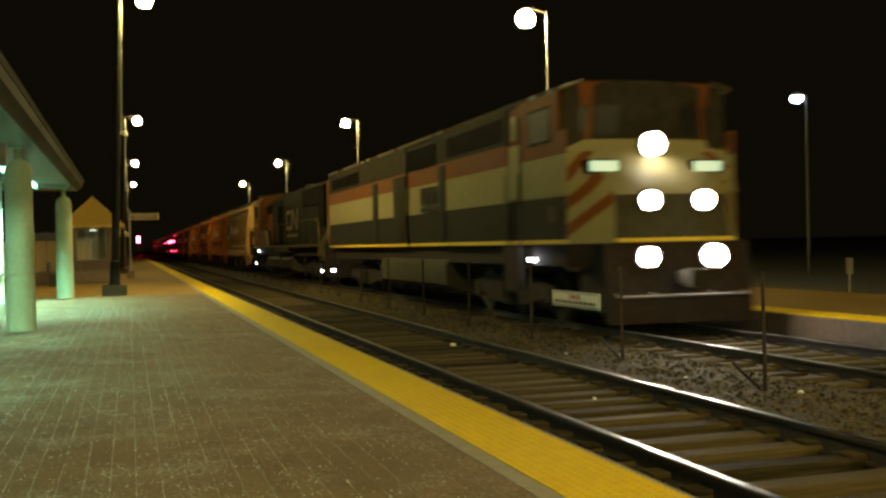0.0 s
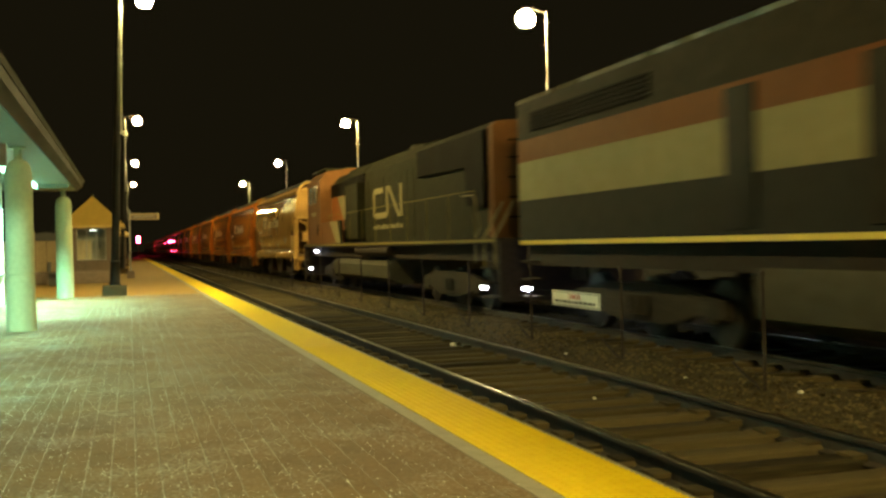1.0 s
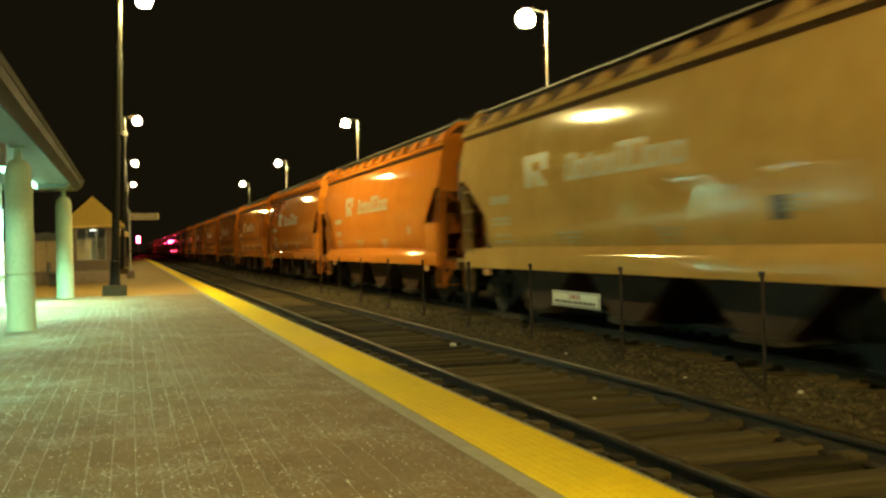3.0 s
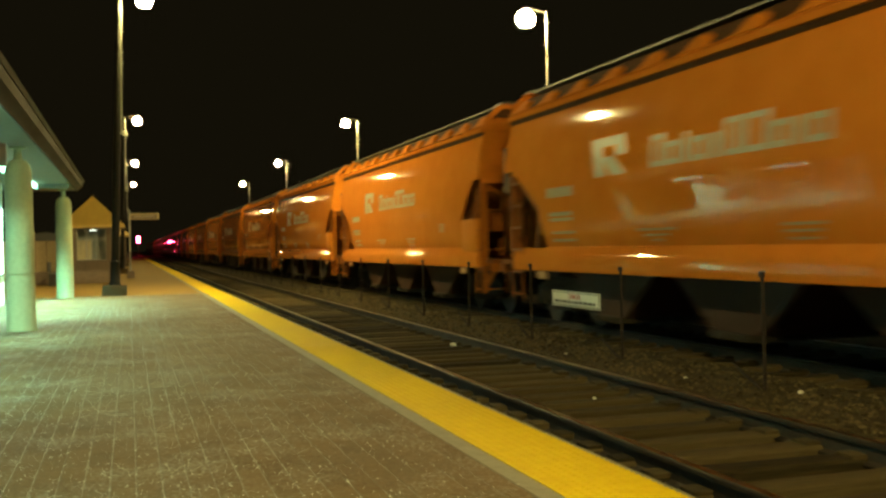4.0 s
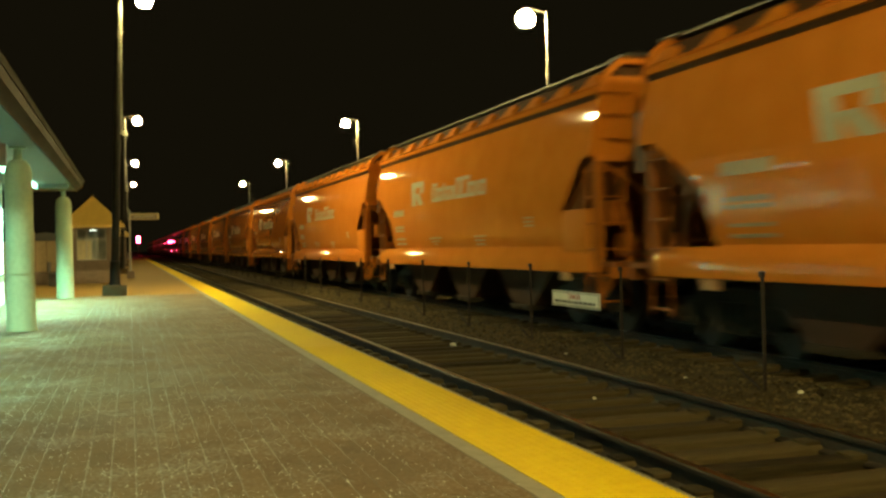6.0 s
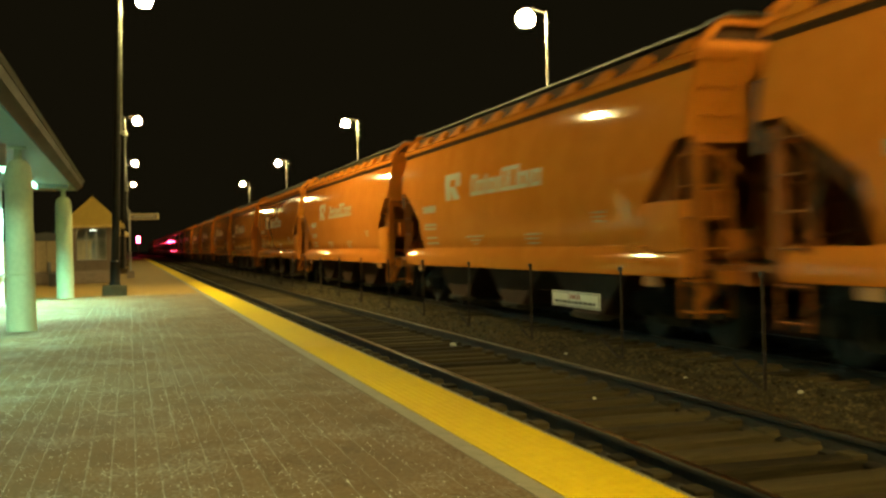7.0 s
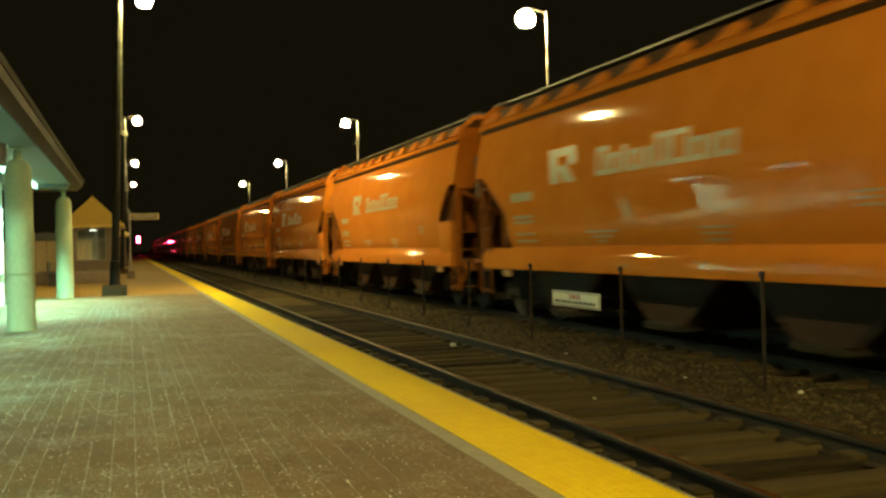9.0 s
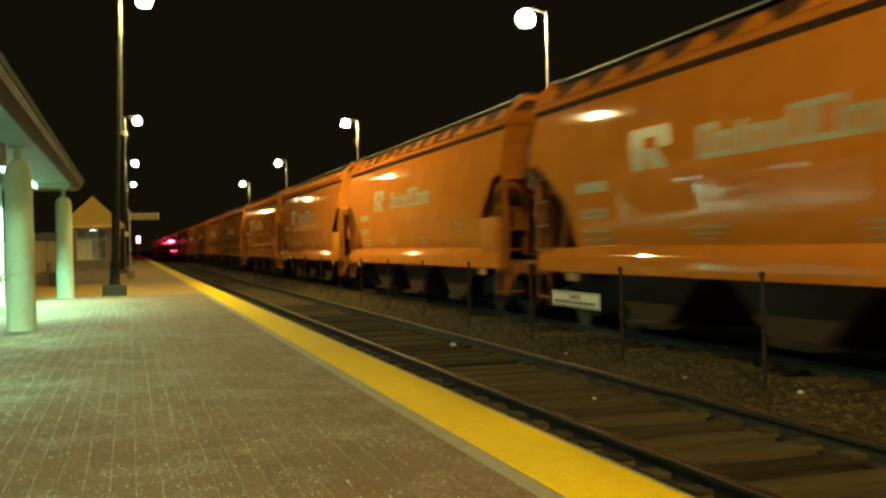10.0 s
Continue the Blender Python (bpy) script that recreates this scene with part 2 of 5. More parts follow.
track_near = build_track(TRACK_1, "railway track with dark timber sleepers beside the platform")
track_far = build_track(TRACK_2, "second railway track on which the freight train runs")


# ---- platform lamps ----
def build_street_lamp(x, y, arm, label, lens=M_LENS, size=1.0):
    """A tapered pole on a concrete pedestal, with a short arm and a hanging luminaire."""
    t = thing("street_lamp", pose(x, y, 0, 0, 2.0 if arm > 0 else 0, 0), label, "street lamp", "platform lamps")
    bm = bmesh.new()
    box(bm, -0.32, -0.32, -0.03, 0.32, 0.32, 0.28, bevel=0.03)
    part("pedestal", bm, M_PEDESTAL, t, "square concrete pedestal")
    bm = bmesh.new()
    lathe(bm, (0, 0, 0), [(0.16, 0.28), (0.16, 0.32), (0.135, 0.36), (0.13, 0.88), (0.14, 0.90), (0.14, 0.93), (0.105, 0.96), (0.10, 4.2)], 14)
    part("pole", bm, M_POLE, t, "black lower pole")
    bm = bmesh.new()
    lathe(bm, (0, 0, 0), [(0.098, 4.2), (0.055, 8.2), (0.03, 8.36)] if arm > 0 else [(0.045, 4.2), (0.03, 8.1), (0.02, 8.36)], 12)
    part("upper_pole", bm, M_POLE if arm > 0 else M_GALV, t, "slim upper pole")
    bm = bmesh.new()
    rod(bm, (0, 0, 8.28), (arm * 0.52, 0, 8.42), 0.022)
    part("arm", bm, M_POLE, t)
    c = (arm * 0.68, 0, 8.33)
    bm = bmesh.new()
    lathe(bm, c, [(0.17 * size, 0), (0.17 * size, 0.02), (0.14 * size, 0.07), (0.08, 0.11), (0.03, 0.13)], 20)
    h = part("luminaire", bm, M_BLACK, t, "round shallow luminaire housing")
    bm = bmesh.new()
    lathe(bm, c, [(size * r, size * z) for r, z in ((0.11, -0.50), (0.20, -0.45), (0.265, -0.36), (0.285, -0.25), (0.265, -0.14), (0.20, -0.05), (0.13, -0.004))], 20)
    part("lens", bm, lens, h, "glowing amber lens")
    # Disc added under the lens to hold back light straight below.
    bm = bmesh.new()
    lathe(bm, c, [(size * r, size * z) for r, z in ((0.03, -0.525), (0.07, -0.522), (0.10, -0.512), (0.112, -0.502))], 20)
    part("lower_pan", bm, M_BLACK, h, "small dark disc added to block downward light")
    bm = bmesh.new()
    rod(bm, (arm * 0.09, 0, 4.45), (arm * 0.2, 0, 4.5), 0.02)
    lathe(bm, (arm * 0.22, 0, 4.40), [(0.08, 0), (0.03, 0.14)], 10)
    part("bracket", bm, M_GALV, t, "small grey speaker on the pole")
    if arm > 0:
        bm = bmesh.new()
        rod(bm, (0.12, 0, 4.5), (0.075, 0, 8.2), 0.012, sides=8)
        part("conduit", bm, M_GALV, t, "thin grey conduit up the pole")
    return t


for _y in LAMP_Y:
    build_street_lamp(-0.42, _y, 1, "tall black platform lamp with a glowing sodium lens", M_WEAKLENS if _y < 10 else M_FARLENS if _y > 50 else M_SMALLLENS, 0.75 if _y > 10 else 1.0)
    build_street_lamp(12.5, _y, -1, "tall platform lamp beyond the far track, lit sodium lens", M_WEAKLENS if _y > 60 else M_NEARLENS if _y == -3.0 else M_LENS, 0.8 if _y > 50 else 1.0)

mast = thing("street_lamp", pose(29.1, 40, -0.5), "distant lot lamp with a cold bluish light", "street lamp")
bm = bmesh.new()
rod(bm, (0, 0, 0), (0, 0, 8.0), 0.09, 0.05)
part("pole", bm, M_BLACK, mast)
bm = bmesh.new()
lathe(bm, (-0.5, 0, 7.95), [(0.24, 0), (0.22, 0.12), (0.08, 0.2)], 16)
rod(bm, (0, 0, 8.0), (-0.4, 0, 8.05), 0.03)
_h = part("luminaire", bm, M_GALV, mast)
bm = bmesh.new()
lathe(bm, (-0.5, 0, 7.95), [(0.1, -0.28), (0.25, -0.2), (0.32, -0.1), (0.24, -0.003)], 16)
part("lens", bm, M_BLUELAMP, _h, "glowing bluish lens")

# ---- station building and canopy ----
station = thing("station_building", pose(0, 0, 0), "station building with a wide lit window under its canopy", "building")
bm = bmesh.new()
box(bm, -3.10, -12, -0.03, -2.90, 16.0, 2.9)
box(bm, -3.10, 16.0, -0.03, -2.90, 27.0, 0.75)
box(bm, -3.10, 26.8, 0.75, -2.90, 27.0, 2.9)
box(bm, -3.10, 16.0, 2.72, -2.90, 26.8, 2.9)
box(bm, -6.4, 26.8, -0.03, -3.10, 27.0, 2.9)
box(bm, -6.4, -12, -0.03, -6.2, 26.8, 2.9)
box(bm, -6.2, -12, -0.03, -3.10, -11.8, 2.9)
part("wall", bm, M_STUCCO, station, "pale stucco wall")
_w = thing("window", pose(0, 0, 0), "", "")
_w.parent = station
for k in range(6):
    y0 = 16.0 + k * 1.8
    boxpart("mullion", (-3.05, y0 - 0.03, 0.75, -2.95, y0 + 0.03, 2.72), M_BROWN, _w)
    if k < 6:
        pane = boxpart("pane", (-3.01, y0 + 0.04, 0.76, -3.0, min(y0 + 1.76, 26.79), 2.71), M_GLASS, _w)
        pane.visible_shadow = False
boxpart("sill", (-3.13, 16.0, 0.68, -2.85, 26.8, 0.745), M_BROWN, _w, "dark window sill")

canopy = thing("canopy", pose(0, 0, 0), "pale canopy roof with a tan fascia over round columns", "canopy")
boxpart("soffit", (-2.89, -12, 2.885, -1.36, 30.2, 2.94), M_SOFFIT, canopy, "pale green-lit soffit")
bm = bmesh.new()
prism(bm, [(-1.36, 2.885), (-1.33, 2.87), (-1.29, 2.93), (-1.21, 2.99), (-1.18, 3.12), (-1.25, 3.13), (-1.36, 2.96)], "y", -12, 30.3)
part("fascia", bm, M_FASCIA, canopy, "stepped tan fascia board")
bm = bmesh.new()
prism(bm, [(-1.17, 3.10), (-1.14, 3.15), (-1.25, 3.18), (-1.27, 3.13)], "y", -12, 30.34)
part("gutter", bm, M_FASCIA, canopy, "tan eaves gutter")
bm = bmesh.new()
prism(bm, [(-1.22, 3.19), (-4.6, 4.6), (-8.0, 3.2), (-8.0, 3.12), (-4.6, 4.5), (-1.28, 3.12)], "y", -12, 30.2)
part("roof", bm, M_ROOF, canopy, "brown shingle roof")
bm = bmesh.new()
prism(bm, [(-1.36, 2.89), (-1.36, 3.1), (-4.6, 4.45), (-7.8, 3.1), (-7.8, 2.89)], "y", 30.05, 30.15)
part("gable", bm, M_SOFFIT, canopy)
boxpart("ceiling_beam", (-6.9, 27.0, 2.78, -1.4, 27.15, 2.88), M_SOFFIT, canopy)


def build_column(y):
    t = thing("column", pose(-1.65, y, 0), "round grey-green painted column carrying the canopy", "column", "canopy columns")
    bm = bmesh.new()
    lathe(bm, (0, 0, 0), [(0.232, -0.03), (0.232, 0.02), (0.222, 0.05), (0.215, 0.87)], 32)
    part("column_base", bm, M_COLUMN, t, "slightly wider base drum")
    bm = bmesh.new()
    lathe(bm, (0, 0, 0), [(0.195, 0.87), (0.195, 0.885), (0.21, 0.89), (0.205, 2.42), (0.20, 2.5), (0.175, 2.6), (0.12, 2.66), (0.07, 2.68)], 32)
    part("shaft", bm, M_COLUMN, t)
    bm = bmesh.new()
    lathe(bm, (0, 0, 0), [(0.06, 2.68), (0.055, 2.84), (0.13, 2.86), (0.13, 2.884)], 20)
    part("cap", bm, M_COLUMN, t, "slim neck and cap plate")
    return t


for _y in (-5.8, 5.9, 17.6, 29.3):
    build_column(_y)


def build_tube(y):
    t = thing("ceiling_light", pose(-2.2, y, 2.884), "fluorescent fixture under the canopy, lit greenish white", "ceiling light", "canopy lights")
    boxpart("housing", (-0.12, -0.65, -0.03, 0.12, 0.65, 0), M_WHITE, t, "", 0.01)
    boxpart("diffuser", (-0.1, -0.62, -0.11, 0.1, 0.62, -0.031), M_TUBE, t, "glowing diffuser")


# The first two fixtures are unseen additions that go with the fill light.
for _y in (4.5, 10.0, 15.5, 21.5, 26.2):
    build_tube(_y)
hanging = thing("hanging_sign", pose(-1.66, 15.6, 2.62), "dark hanging platform sign under the canopy", "sign")
boxpart("board", (-1.0, -0.06, -0.2, 0.05, 0.06, 0.12), M_BROWN, hanging, "dark brown sign box", 0.015)
for s in (-0.85, -0.1):
    bm = bmesh.new()
    rod(bm, (s, 0, 0.12), (s, 0, 0.262), 0.012, sides=8)
    part("hanger", bm, M_GALV, hanging)


# ---- shelter, planters and signs along the platform ----
def build_shelter(x, y, s, label):
    t = thing("shelter", pose(x, y, 0), label, "shelter")
    w, d = 1.1 * s, 1.4 * s
    bm = bmesh.new()
    box(bm, -w, -d, -0.03, w, -d + 0.1, 0.82)
    box(bm, -w, -d, 2.25, w, -d + 0.1, 2.4)
    for a, b in ((-w, -w + 0.42), (w - 0.5, w)):
        box(bm, a, -d, 0.82, b, -d + 0.1, 2.25)
    box(bm, -w, -d + 0.1, -0.03, -w + 0.1, d, 2.4)
    box(bm, w - 0.1, -d + 0.1, -0.03, w, d, 2.4)
    box(bm, -w, d, -0.03, w, d + 0.1, 2.4)
    part("wall", bm, M_BROWN, t, "dark brown panelled wall")
    win = thing("window", pose(0, 0, 0), "", "")
    win.parent = t
    a, b = -w + 0.42, w - 0.5
    for i in range(4):
        xx = a + (b - a) * i / 3
        boxpart("mullion", (xx - 0.02, -d + 0.02, 0.82, xx + 0.02, -d + 0.08, 2.25), M_GALV, win)
    for z in (0.84, 1.75, 2.23):
        boxpart("rail", (a, -d + 0.03, z - 0.02, b, -d + 0.07, z + 0.02), M_GALV, win)
    pane = boxpart("pane", (a, -d + 0.048, 0.84, b, -d + 0.052, 2.23), M_GLASS, win)
    pane.visible_shadow = False
    boxpart("inner_wall", (-w + 0.11, d - 0.12, 0, w - 0.11, d - 0.02, 2.3), M_DARKCONC, t)
    boxpart("ceiling_tube", (-0.16 * s, -0.05, 2.2, 0.16 * s, 0.05, 2.26), M_DIMTUBE, t, "lit tube inside the shelter")
    bm = bmesh.new()
    e, f = w + 0.33, d + 0.33
    base = [bm.verts.new(p) for p in ((-e, -f, 2.4), (e, -f, 2.4), (e, f, 2.4), (-e, f, 2.4))]
    low = [bm.verts.new((v.co.x, v.co.y, 2.3)) for v in base]
    top = bm.verts.new((0, 0, 2.4 + 1.42 * s))
    for i in range(4):
        j = (i + 1) % 4
        bm.faces.new((base[i], base[j], top))
        bm.faces.new((low[i], low[j], base[j], base[i]))
    bm.faces.new(low[::-1])
    part("roof", bm, M_HUTROOF, t, "ochre pyramid roof")
    bm = bmesh.new()
    lathe(bm, (0, 0, 2.36 + 1.42 * s), [(0.09, 0), (0.07, 0.06), (0.02, 0.1)], 12)
    part("finial", bm, M_FASCIA, t)
    return t


build_shelter(-1.62, 51.6, 1.0, "small brown shelter with an ochre pyramid roof and lit window")
build_shelter(-1.3, 84.0, 0.95, "farther small shelter with an ochre pyramid roof")

planter = thing("planter_wall", pose(-1.2, 44, 0), "low brown planter wall beside the platform", "planter")
for dims in ((-2.6, -2.0, -0.03, 0.8, -1.8, 0.42), (-2.6, 2.0, -0.03, 0.8, 2.2, 0.42), (0.6, -1.8, -0.03, 0.8, 2.0, 0.42), (-2.6, -1.8, -0.03, -2.4, 2.0, 0.42)):
    boxpart("side_wall", dims, M_BROWN, planter, "", 0.015)
boxpart("soil", (-2.4, -1.8, -0.03, 0.6, 2.0, 0.34), M_GROUND, planter)
fence = thing("wood_fence", pose(-4.0, 52, 0), "tan plank fence beyond the canopy", "fence")
for i in range(9):
    boxpart("board", (-2.2 + i * 0.5, -0.03, -0.03, -1.72 + i * 0.5, 0.03, 1.75 + (0.45 if i in (2, 3) else 0)), M_TAN, fence)
bm = bmesh.new()
prism(bm, [(-5.6, -0.03), (-3.0, -0.03), (-3.0, 2.15), (-4.3, 2.3), (-5.6, 2.15)], "y", 60, 66)
tagged(part("shed", bm, M_DARKPOLE), "dark shed behind the fence", "shed")
bench = thing("bench", pose(-2.6, 40.5, 0), "dark metal bench near the fence", "bench")
boxpart("seat", (-0.22, -0.75, 0.42, 0.22, 0.75, 0.46), M_BLACK, bench, "", 0.01)
boxpart("backrest", (-0.24, -0.75, 0.5, -0.2, 0.75, 0.86), M_BLACK, bench, "", 0.01)
for _y in (-0.6, 0.6):
    boxpart("leg", (-0.2, _y - 0.03, -0.03, 0.2, _y + 0.03, 0.42), M_BLACK, bench)
name_sign = thing("platform_sign", pose(0.02, 48.0, 0), "long pale station sign on a grey pole", "sign")
bm = bmesh.new()
rod(bm, (0, 0, -0.03), (0, 0, 3.0), 0.04, 0.035)
part("pole", bm, M_GALV, name_sign)
boxpart("pole_base", (-0.16, -0.16, -0.004, 0.16, 0.16, 0.32), M_BROWN, name_sign, "dark square pole base", 0.02)
boxpart("board", (0.02, -0.04, 2.58, 1.25, 0.04, 2.84), M_BROWN, name_sign, "long dark sign board", 0.01)
boxpart("lettering_bar", (0.16, -0.046, 2.67, 1.10, -0.041, 2.75), M_DARKCONC, name_sign)
for dims in ((0.02, -0.05, 2.80, 1.25, -0.041, 2.84), (0.02, -0.05, 2.58, 1.25, -0.041, 2.605), (0.02, -0.05, 2.61, 0.05, -0.041, 2.795), (1.18, -0.05, 2.61, 1.25, -0.041, 2.795)):
    boxpart("sign_frame", dims, M_TAN, name_sign, "pale tan sign frame")
for _x in (0.1, 1.15):
    boxpart("hanger", (_x, -0.02, 2.84, _x + 0.03, 0.02, 2.9), M_GALV, name_sign)

signal = thing("railway_signal", pose(2.35, 300, -0.6), "railway signal mast showing a bright red light", "signal")
bm = bmesh.new()
rod(bm, (0, 0, 0), (0, 0, 5.9), 0.09, 0.07)
part("mast", bm, M_GALV, signal)
boxpart("signal_head", (-0.6, -0.12, 3.5, 0.6, 0.12, 5.9), M_BLACK, signal, "", 0.04)
for _z, _r in ((5.3, 0.36), (4.3, 0.3)):
    bm = bmesh.new()
    rod(bm, (0, -0.17, _z), (0, -0.13, _z), _r, sides=20)
    part("red_lens", bm, M_REDLAMP, signal, "glowing red lens")
far_sign = thing("warning_sign", pose(15.6, 20.0, -0.62), "small pale sign on a post beyond the platform", "sign")
bm = bmesh.new()
rod(bm, (0, 0, 0), (0, 0, 1.3), 0.025, sides=8)
part("post", bm, M_GALV, far_sign)
boxpart("plate", (-0.09, -0.02, 0.95, 0.09, 0, 1.32), M_CONC, far_sign)

antenna = thing("antenna_pole", pose(-3.4, 36, -0.03), "thin dark antenna pole behind the canopy", "pole")
bm = bmesh.new()
rod(bm, (0, 0, 0), (0, 0, 5.9), 0.03, 0.02, sides=8)
part("mast", bm, M_GALV, antenna)
boxpart("mast_foot", (-0.1, -0.1, 0, 0.1, 0.1, 0.1), M_CONC, antenna)

# ---- posts and wire between the tracks ----
POST_X, POST_STEP = 6.0, 3.13
fence_posts = []
for i in range(-3, 28):
    _y = 9.0 + i * POST_STEP
    p = thing("fence_post", pose(POST_X, _y, 0, 0, random.uniform(-1, 1), 0), "slim rusty steel post between the tracks", "post", "posts between the tracks")
    bm = bmesh.new()
    prism(bm, [(-0.018, -0.015), (0.018, -0.015), (0.018, -0.009), (0.004, -0.009), (0.004, 0.02), (-0.004, 0.02), (-0.004, -0.009), (-0.018, -0.009)], "z", -0.46, 0.87)
    part("stake", bm, M_POST, p)
    bm = bmesh.new()
    rod(bm, (-0.01, 0.02, -0.31), (-0.05, 0.28, -0.17), 0.016, sides=6)
    rod(bm, (-0.05, 0.28, -0.17), (-0.06, 0.46, -0.07), 0.014, sides=6)
    part("wire_end", bm, M_POST, p, "bent loose wire")
    bm = bmesh.new()
    box(bm, -0.022, -0.02, 0.82, 0.022, 0.026, 0.875)
    part("cap", bm, M_POST, p)

danger = thing("warning_sign", pose(POST_X - 0.04, 13.48, 0.395, 0, 0, -90), "cream danger sign hung between the track posts", "sign")
boxpart("plate", (-0.82, -0.006, -0.11, 0.82, 0.006, 0.11), M_SIGN, danger, "cream painted plate", 0.004)
for dims in ((-0.80, -0.0105, 0.085, 0.80, -0.0065, 0.095), (-0.80, -0.0105, -0.095, 0.80, -0.0065, -0.085), (-0.80, -0.0105, -0.085, -0.79, -0.0065, 0.085), (0.79, -0.0105, -0.085, 0.80, -0.0065, 0.085)):
    boxpart("border", dims, M_DARKINK, danger)
cu = bpy.data.curves.new("word", "FONT")
cu.body, cu.size, cu.align_x, cu.align_y, cu.extrude = "DANGER", 0.10, "CENTER", "CENTER", 0.002
_t = new("tmp_word", cu)
bpy.context.view_layer.update()
_me = bpy.data.meshes.new_from_object(_t.evaluated_get(bpy.context.evaluated_depsgraph_get()))
bpy.data.objects.remove(_t)
_me.materials.clear()
_me.materials.append(M_REDINK)
word = new("word", _me)
word.parent = danger
word.matrix_local = pose(0, -0.009, 0.035, 90, 0, 0)
_x = -0.70
while _x < 0.68:
    _w = random.uniform(0.05, 0.16)
    boxpart("text_bar", (_x, -0.0105, -0.06, min(_x + _w, 0.72), -0.0065, -0.02), M_DARKINK, danger)
    _x += _w + 0.035
for _z in (0.09, -0.09):
    bm = bmesh.new()
    rod(bm, (-1.57, 0.012, _z), (1.56, 0.012, _z), 0.0015, sides=6)
    part("wire", bm, M_POST, danger, "thin wire strung between posts")


# ---- the train ----
def tint(name, dark, light, rough, **k):
    return mat(name, dark, light, rough, **k)


M_ORANGE = tint("orange_car_paint", (0.52, 0.160, 0.018), (0.62, 0.202, 0.027), 0.038, scale=3, bump=0.0, rvar=0.015, spec=0.19, coarse=0.2)
# Roof colour darkened for the shadow of the running boards.
M_ROOFPAINT = tint("shaded_roof_paint", (0.045, 0.019, 0.0055), (0.085, 0.036, 0.011), 0.6, scale=5, bump=0.1, spec=0.1)
M_FLAT_ORANGE = tint("dull_orange_paint", (0.48, 0.15, 0.011), (0.58, 0.185, 0.018), 0.65, scale=6, bump=0.05, spec=0.03)
M_REFLECT = tint("worn_orange_reflector", (0.26, 0.115, 0.03), (0.36, 0.17, 0.05), 0.5, scale=12, bump=0.0)
# Car orange with the shade between the cars put into the colour.
M_ORANGE_SHADE = tint("shaded_orange_paint", (0.17, 0.058, 0.012), (0.27, 0.09, 0.018), 0.6, scale=5, bump=0.1, spec=0.12)
M_BEIGE = tint("beige_car_paint", (0.42, 0.245, 0.075), (0.52, 0.315, 0.105), 0.07, scale=3, bump=0.0, rvar=0.03, spec=0.3, coarse=0.2)
M_FLAT_BEIGE = tint("dull_beige_paint", (0.38, 0.215, 0.062), (0.47, 0.275, 0.088), 0.65, scale=6, bump=0.05, spec=0.05)
# End posts and gear: flat orange toned down for the shade they stand in.
M_POST_ORANGE = tint("shaded_orange_post_paint", (0.27, 0.086, 0.010), (0.37, 0.12, 0.016), 0.65, scale=6, bump=0.05, spec=0.03)
# Beige darkened likewise for the shade at the car ends.
M_BEIGE_SHADE = tint("shaded_beige_paint", (0.16, 0.09, 0.03), (0.26, 0.15, 0.05), 0.6, scale=5, bump=0.1, spec=0.12)
M_UNDER = tint("black_underframe", (0.009, 0.007, 0.005), (0.028, 0.019, 0.013), 0.8, scale=10, bump=0.3, spec=0.12)
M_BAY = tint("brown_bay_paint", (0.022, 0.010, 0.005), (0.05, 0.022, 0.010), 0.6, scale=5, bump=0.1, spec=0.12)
M_BOGIE = tint("greasy_steel", (0.012, 0.0098, 0.007), (0.040, 0.032, 0.021), 0.8, scale=12, bump=0.3, metal=0.1, spec=0.12)
M_TREAD = tint("worn_wheel_steel", (0.016, 0.013, 0.009), (0.045, 0.037, 0.027), 0.75, scale=10, bump=0.1, metal=0.1)
M_MARK = tint("pale_lettering", (0.24, 0.21, 0.125), (0.34, 0.30, 0.19), 0.5, scale=12, bump=0.0)
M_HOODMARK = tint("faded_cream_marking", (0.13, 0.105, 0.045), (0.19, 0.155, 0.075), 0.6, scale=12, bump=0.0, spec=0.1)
M_WALK = tint("galvanised_walkway", (0.035, 0.028, 0.017), (0.075, 0.06, 0.04), 0.6, scale=14, bump=0.2, metal=0.2)
M_CREAM = tint("loco_cream", (0.175, 0.15, 0.07), (0.235, 0.205, 0.105), 0.6, scale=4, bump=0.03, spec=0.04)
M_LRED = tint("loco_red", (0.10, 0.034, 0.008), (0.145, 0.05, 0.012), 0.6, scale=4, bump=0.03, spec=0.04)
M_LBLUE = tint("loco_blue_grey", (0.013, 0.0125, 0.010), (0.023, 0.022, 0.0175), 0.65, scale=4, bump=0.03, spec=0.04)
M_LSTRIPE = tint("loco_yellow_line", (0.55, 0.38, 0.02), (0.70, 0.50, 0.04), 0.45, scale=6, bump=0.0)
M_LROOF = tint("loco_grime_and_shade", (0.014, 0.012, 0.008), (0.038, 0.032, 0.021), 0.75, scale=5, bump=0.1, spec=0.04)
# Glossier, and lightened to carry the lamp highlight along the roof edge.
M_ROOFEDGE = tint("highlit_roof_edge", (0.045, 0.038, 0.02), (0.09, 0.075, 0.04), 0.28, scale=6, bump=0.03, spec=0.5)
# Opaque pane; the faint cab light inside is put into its paler colour.
M_CABPANE = tint("inner_light_cab_pane", (0.035, 0.032, 0.02), (0.06, 0.054, 0.035), 0.2, scale=4, bump=0.0)
M_DOORRED = tint("bright_door_red", (0.17, 0.056, 0.014), (0.22, 0.075, 0.019), 0.6, scale=4, bump=0.03, spec=0.04)
M_GRILLE = tint("intake_grille", (0.002, 0.0014, 0.0006), (0.005, 0.0036, 0.0016), 0.8, scale=20, bump=0.2, spec=0.04)
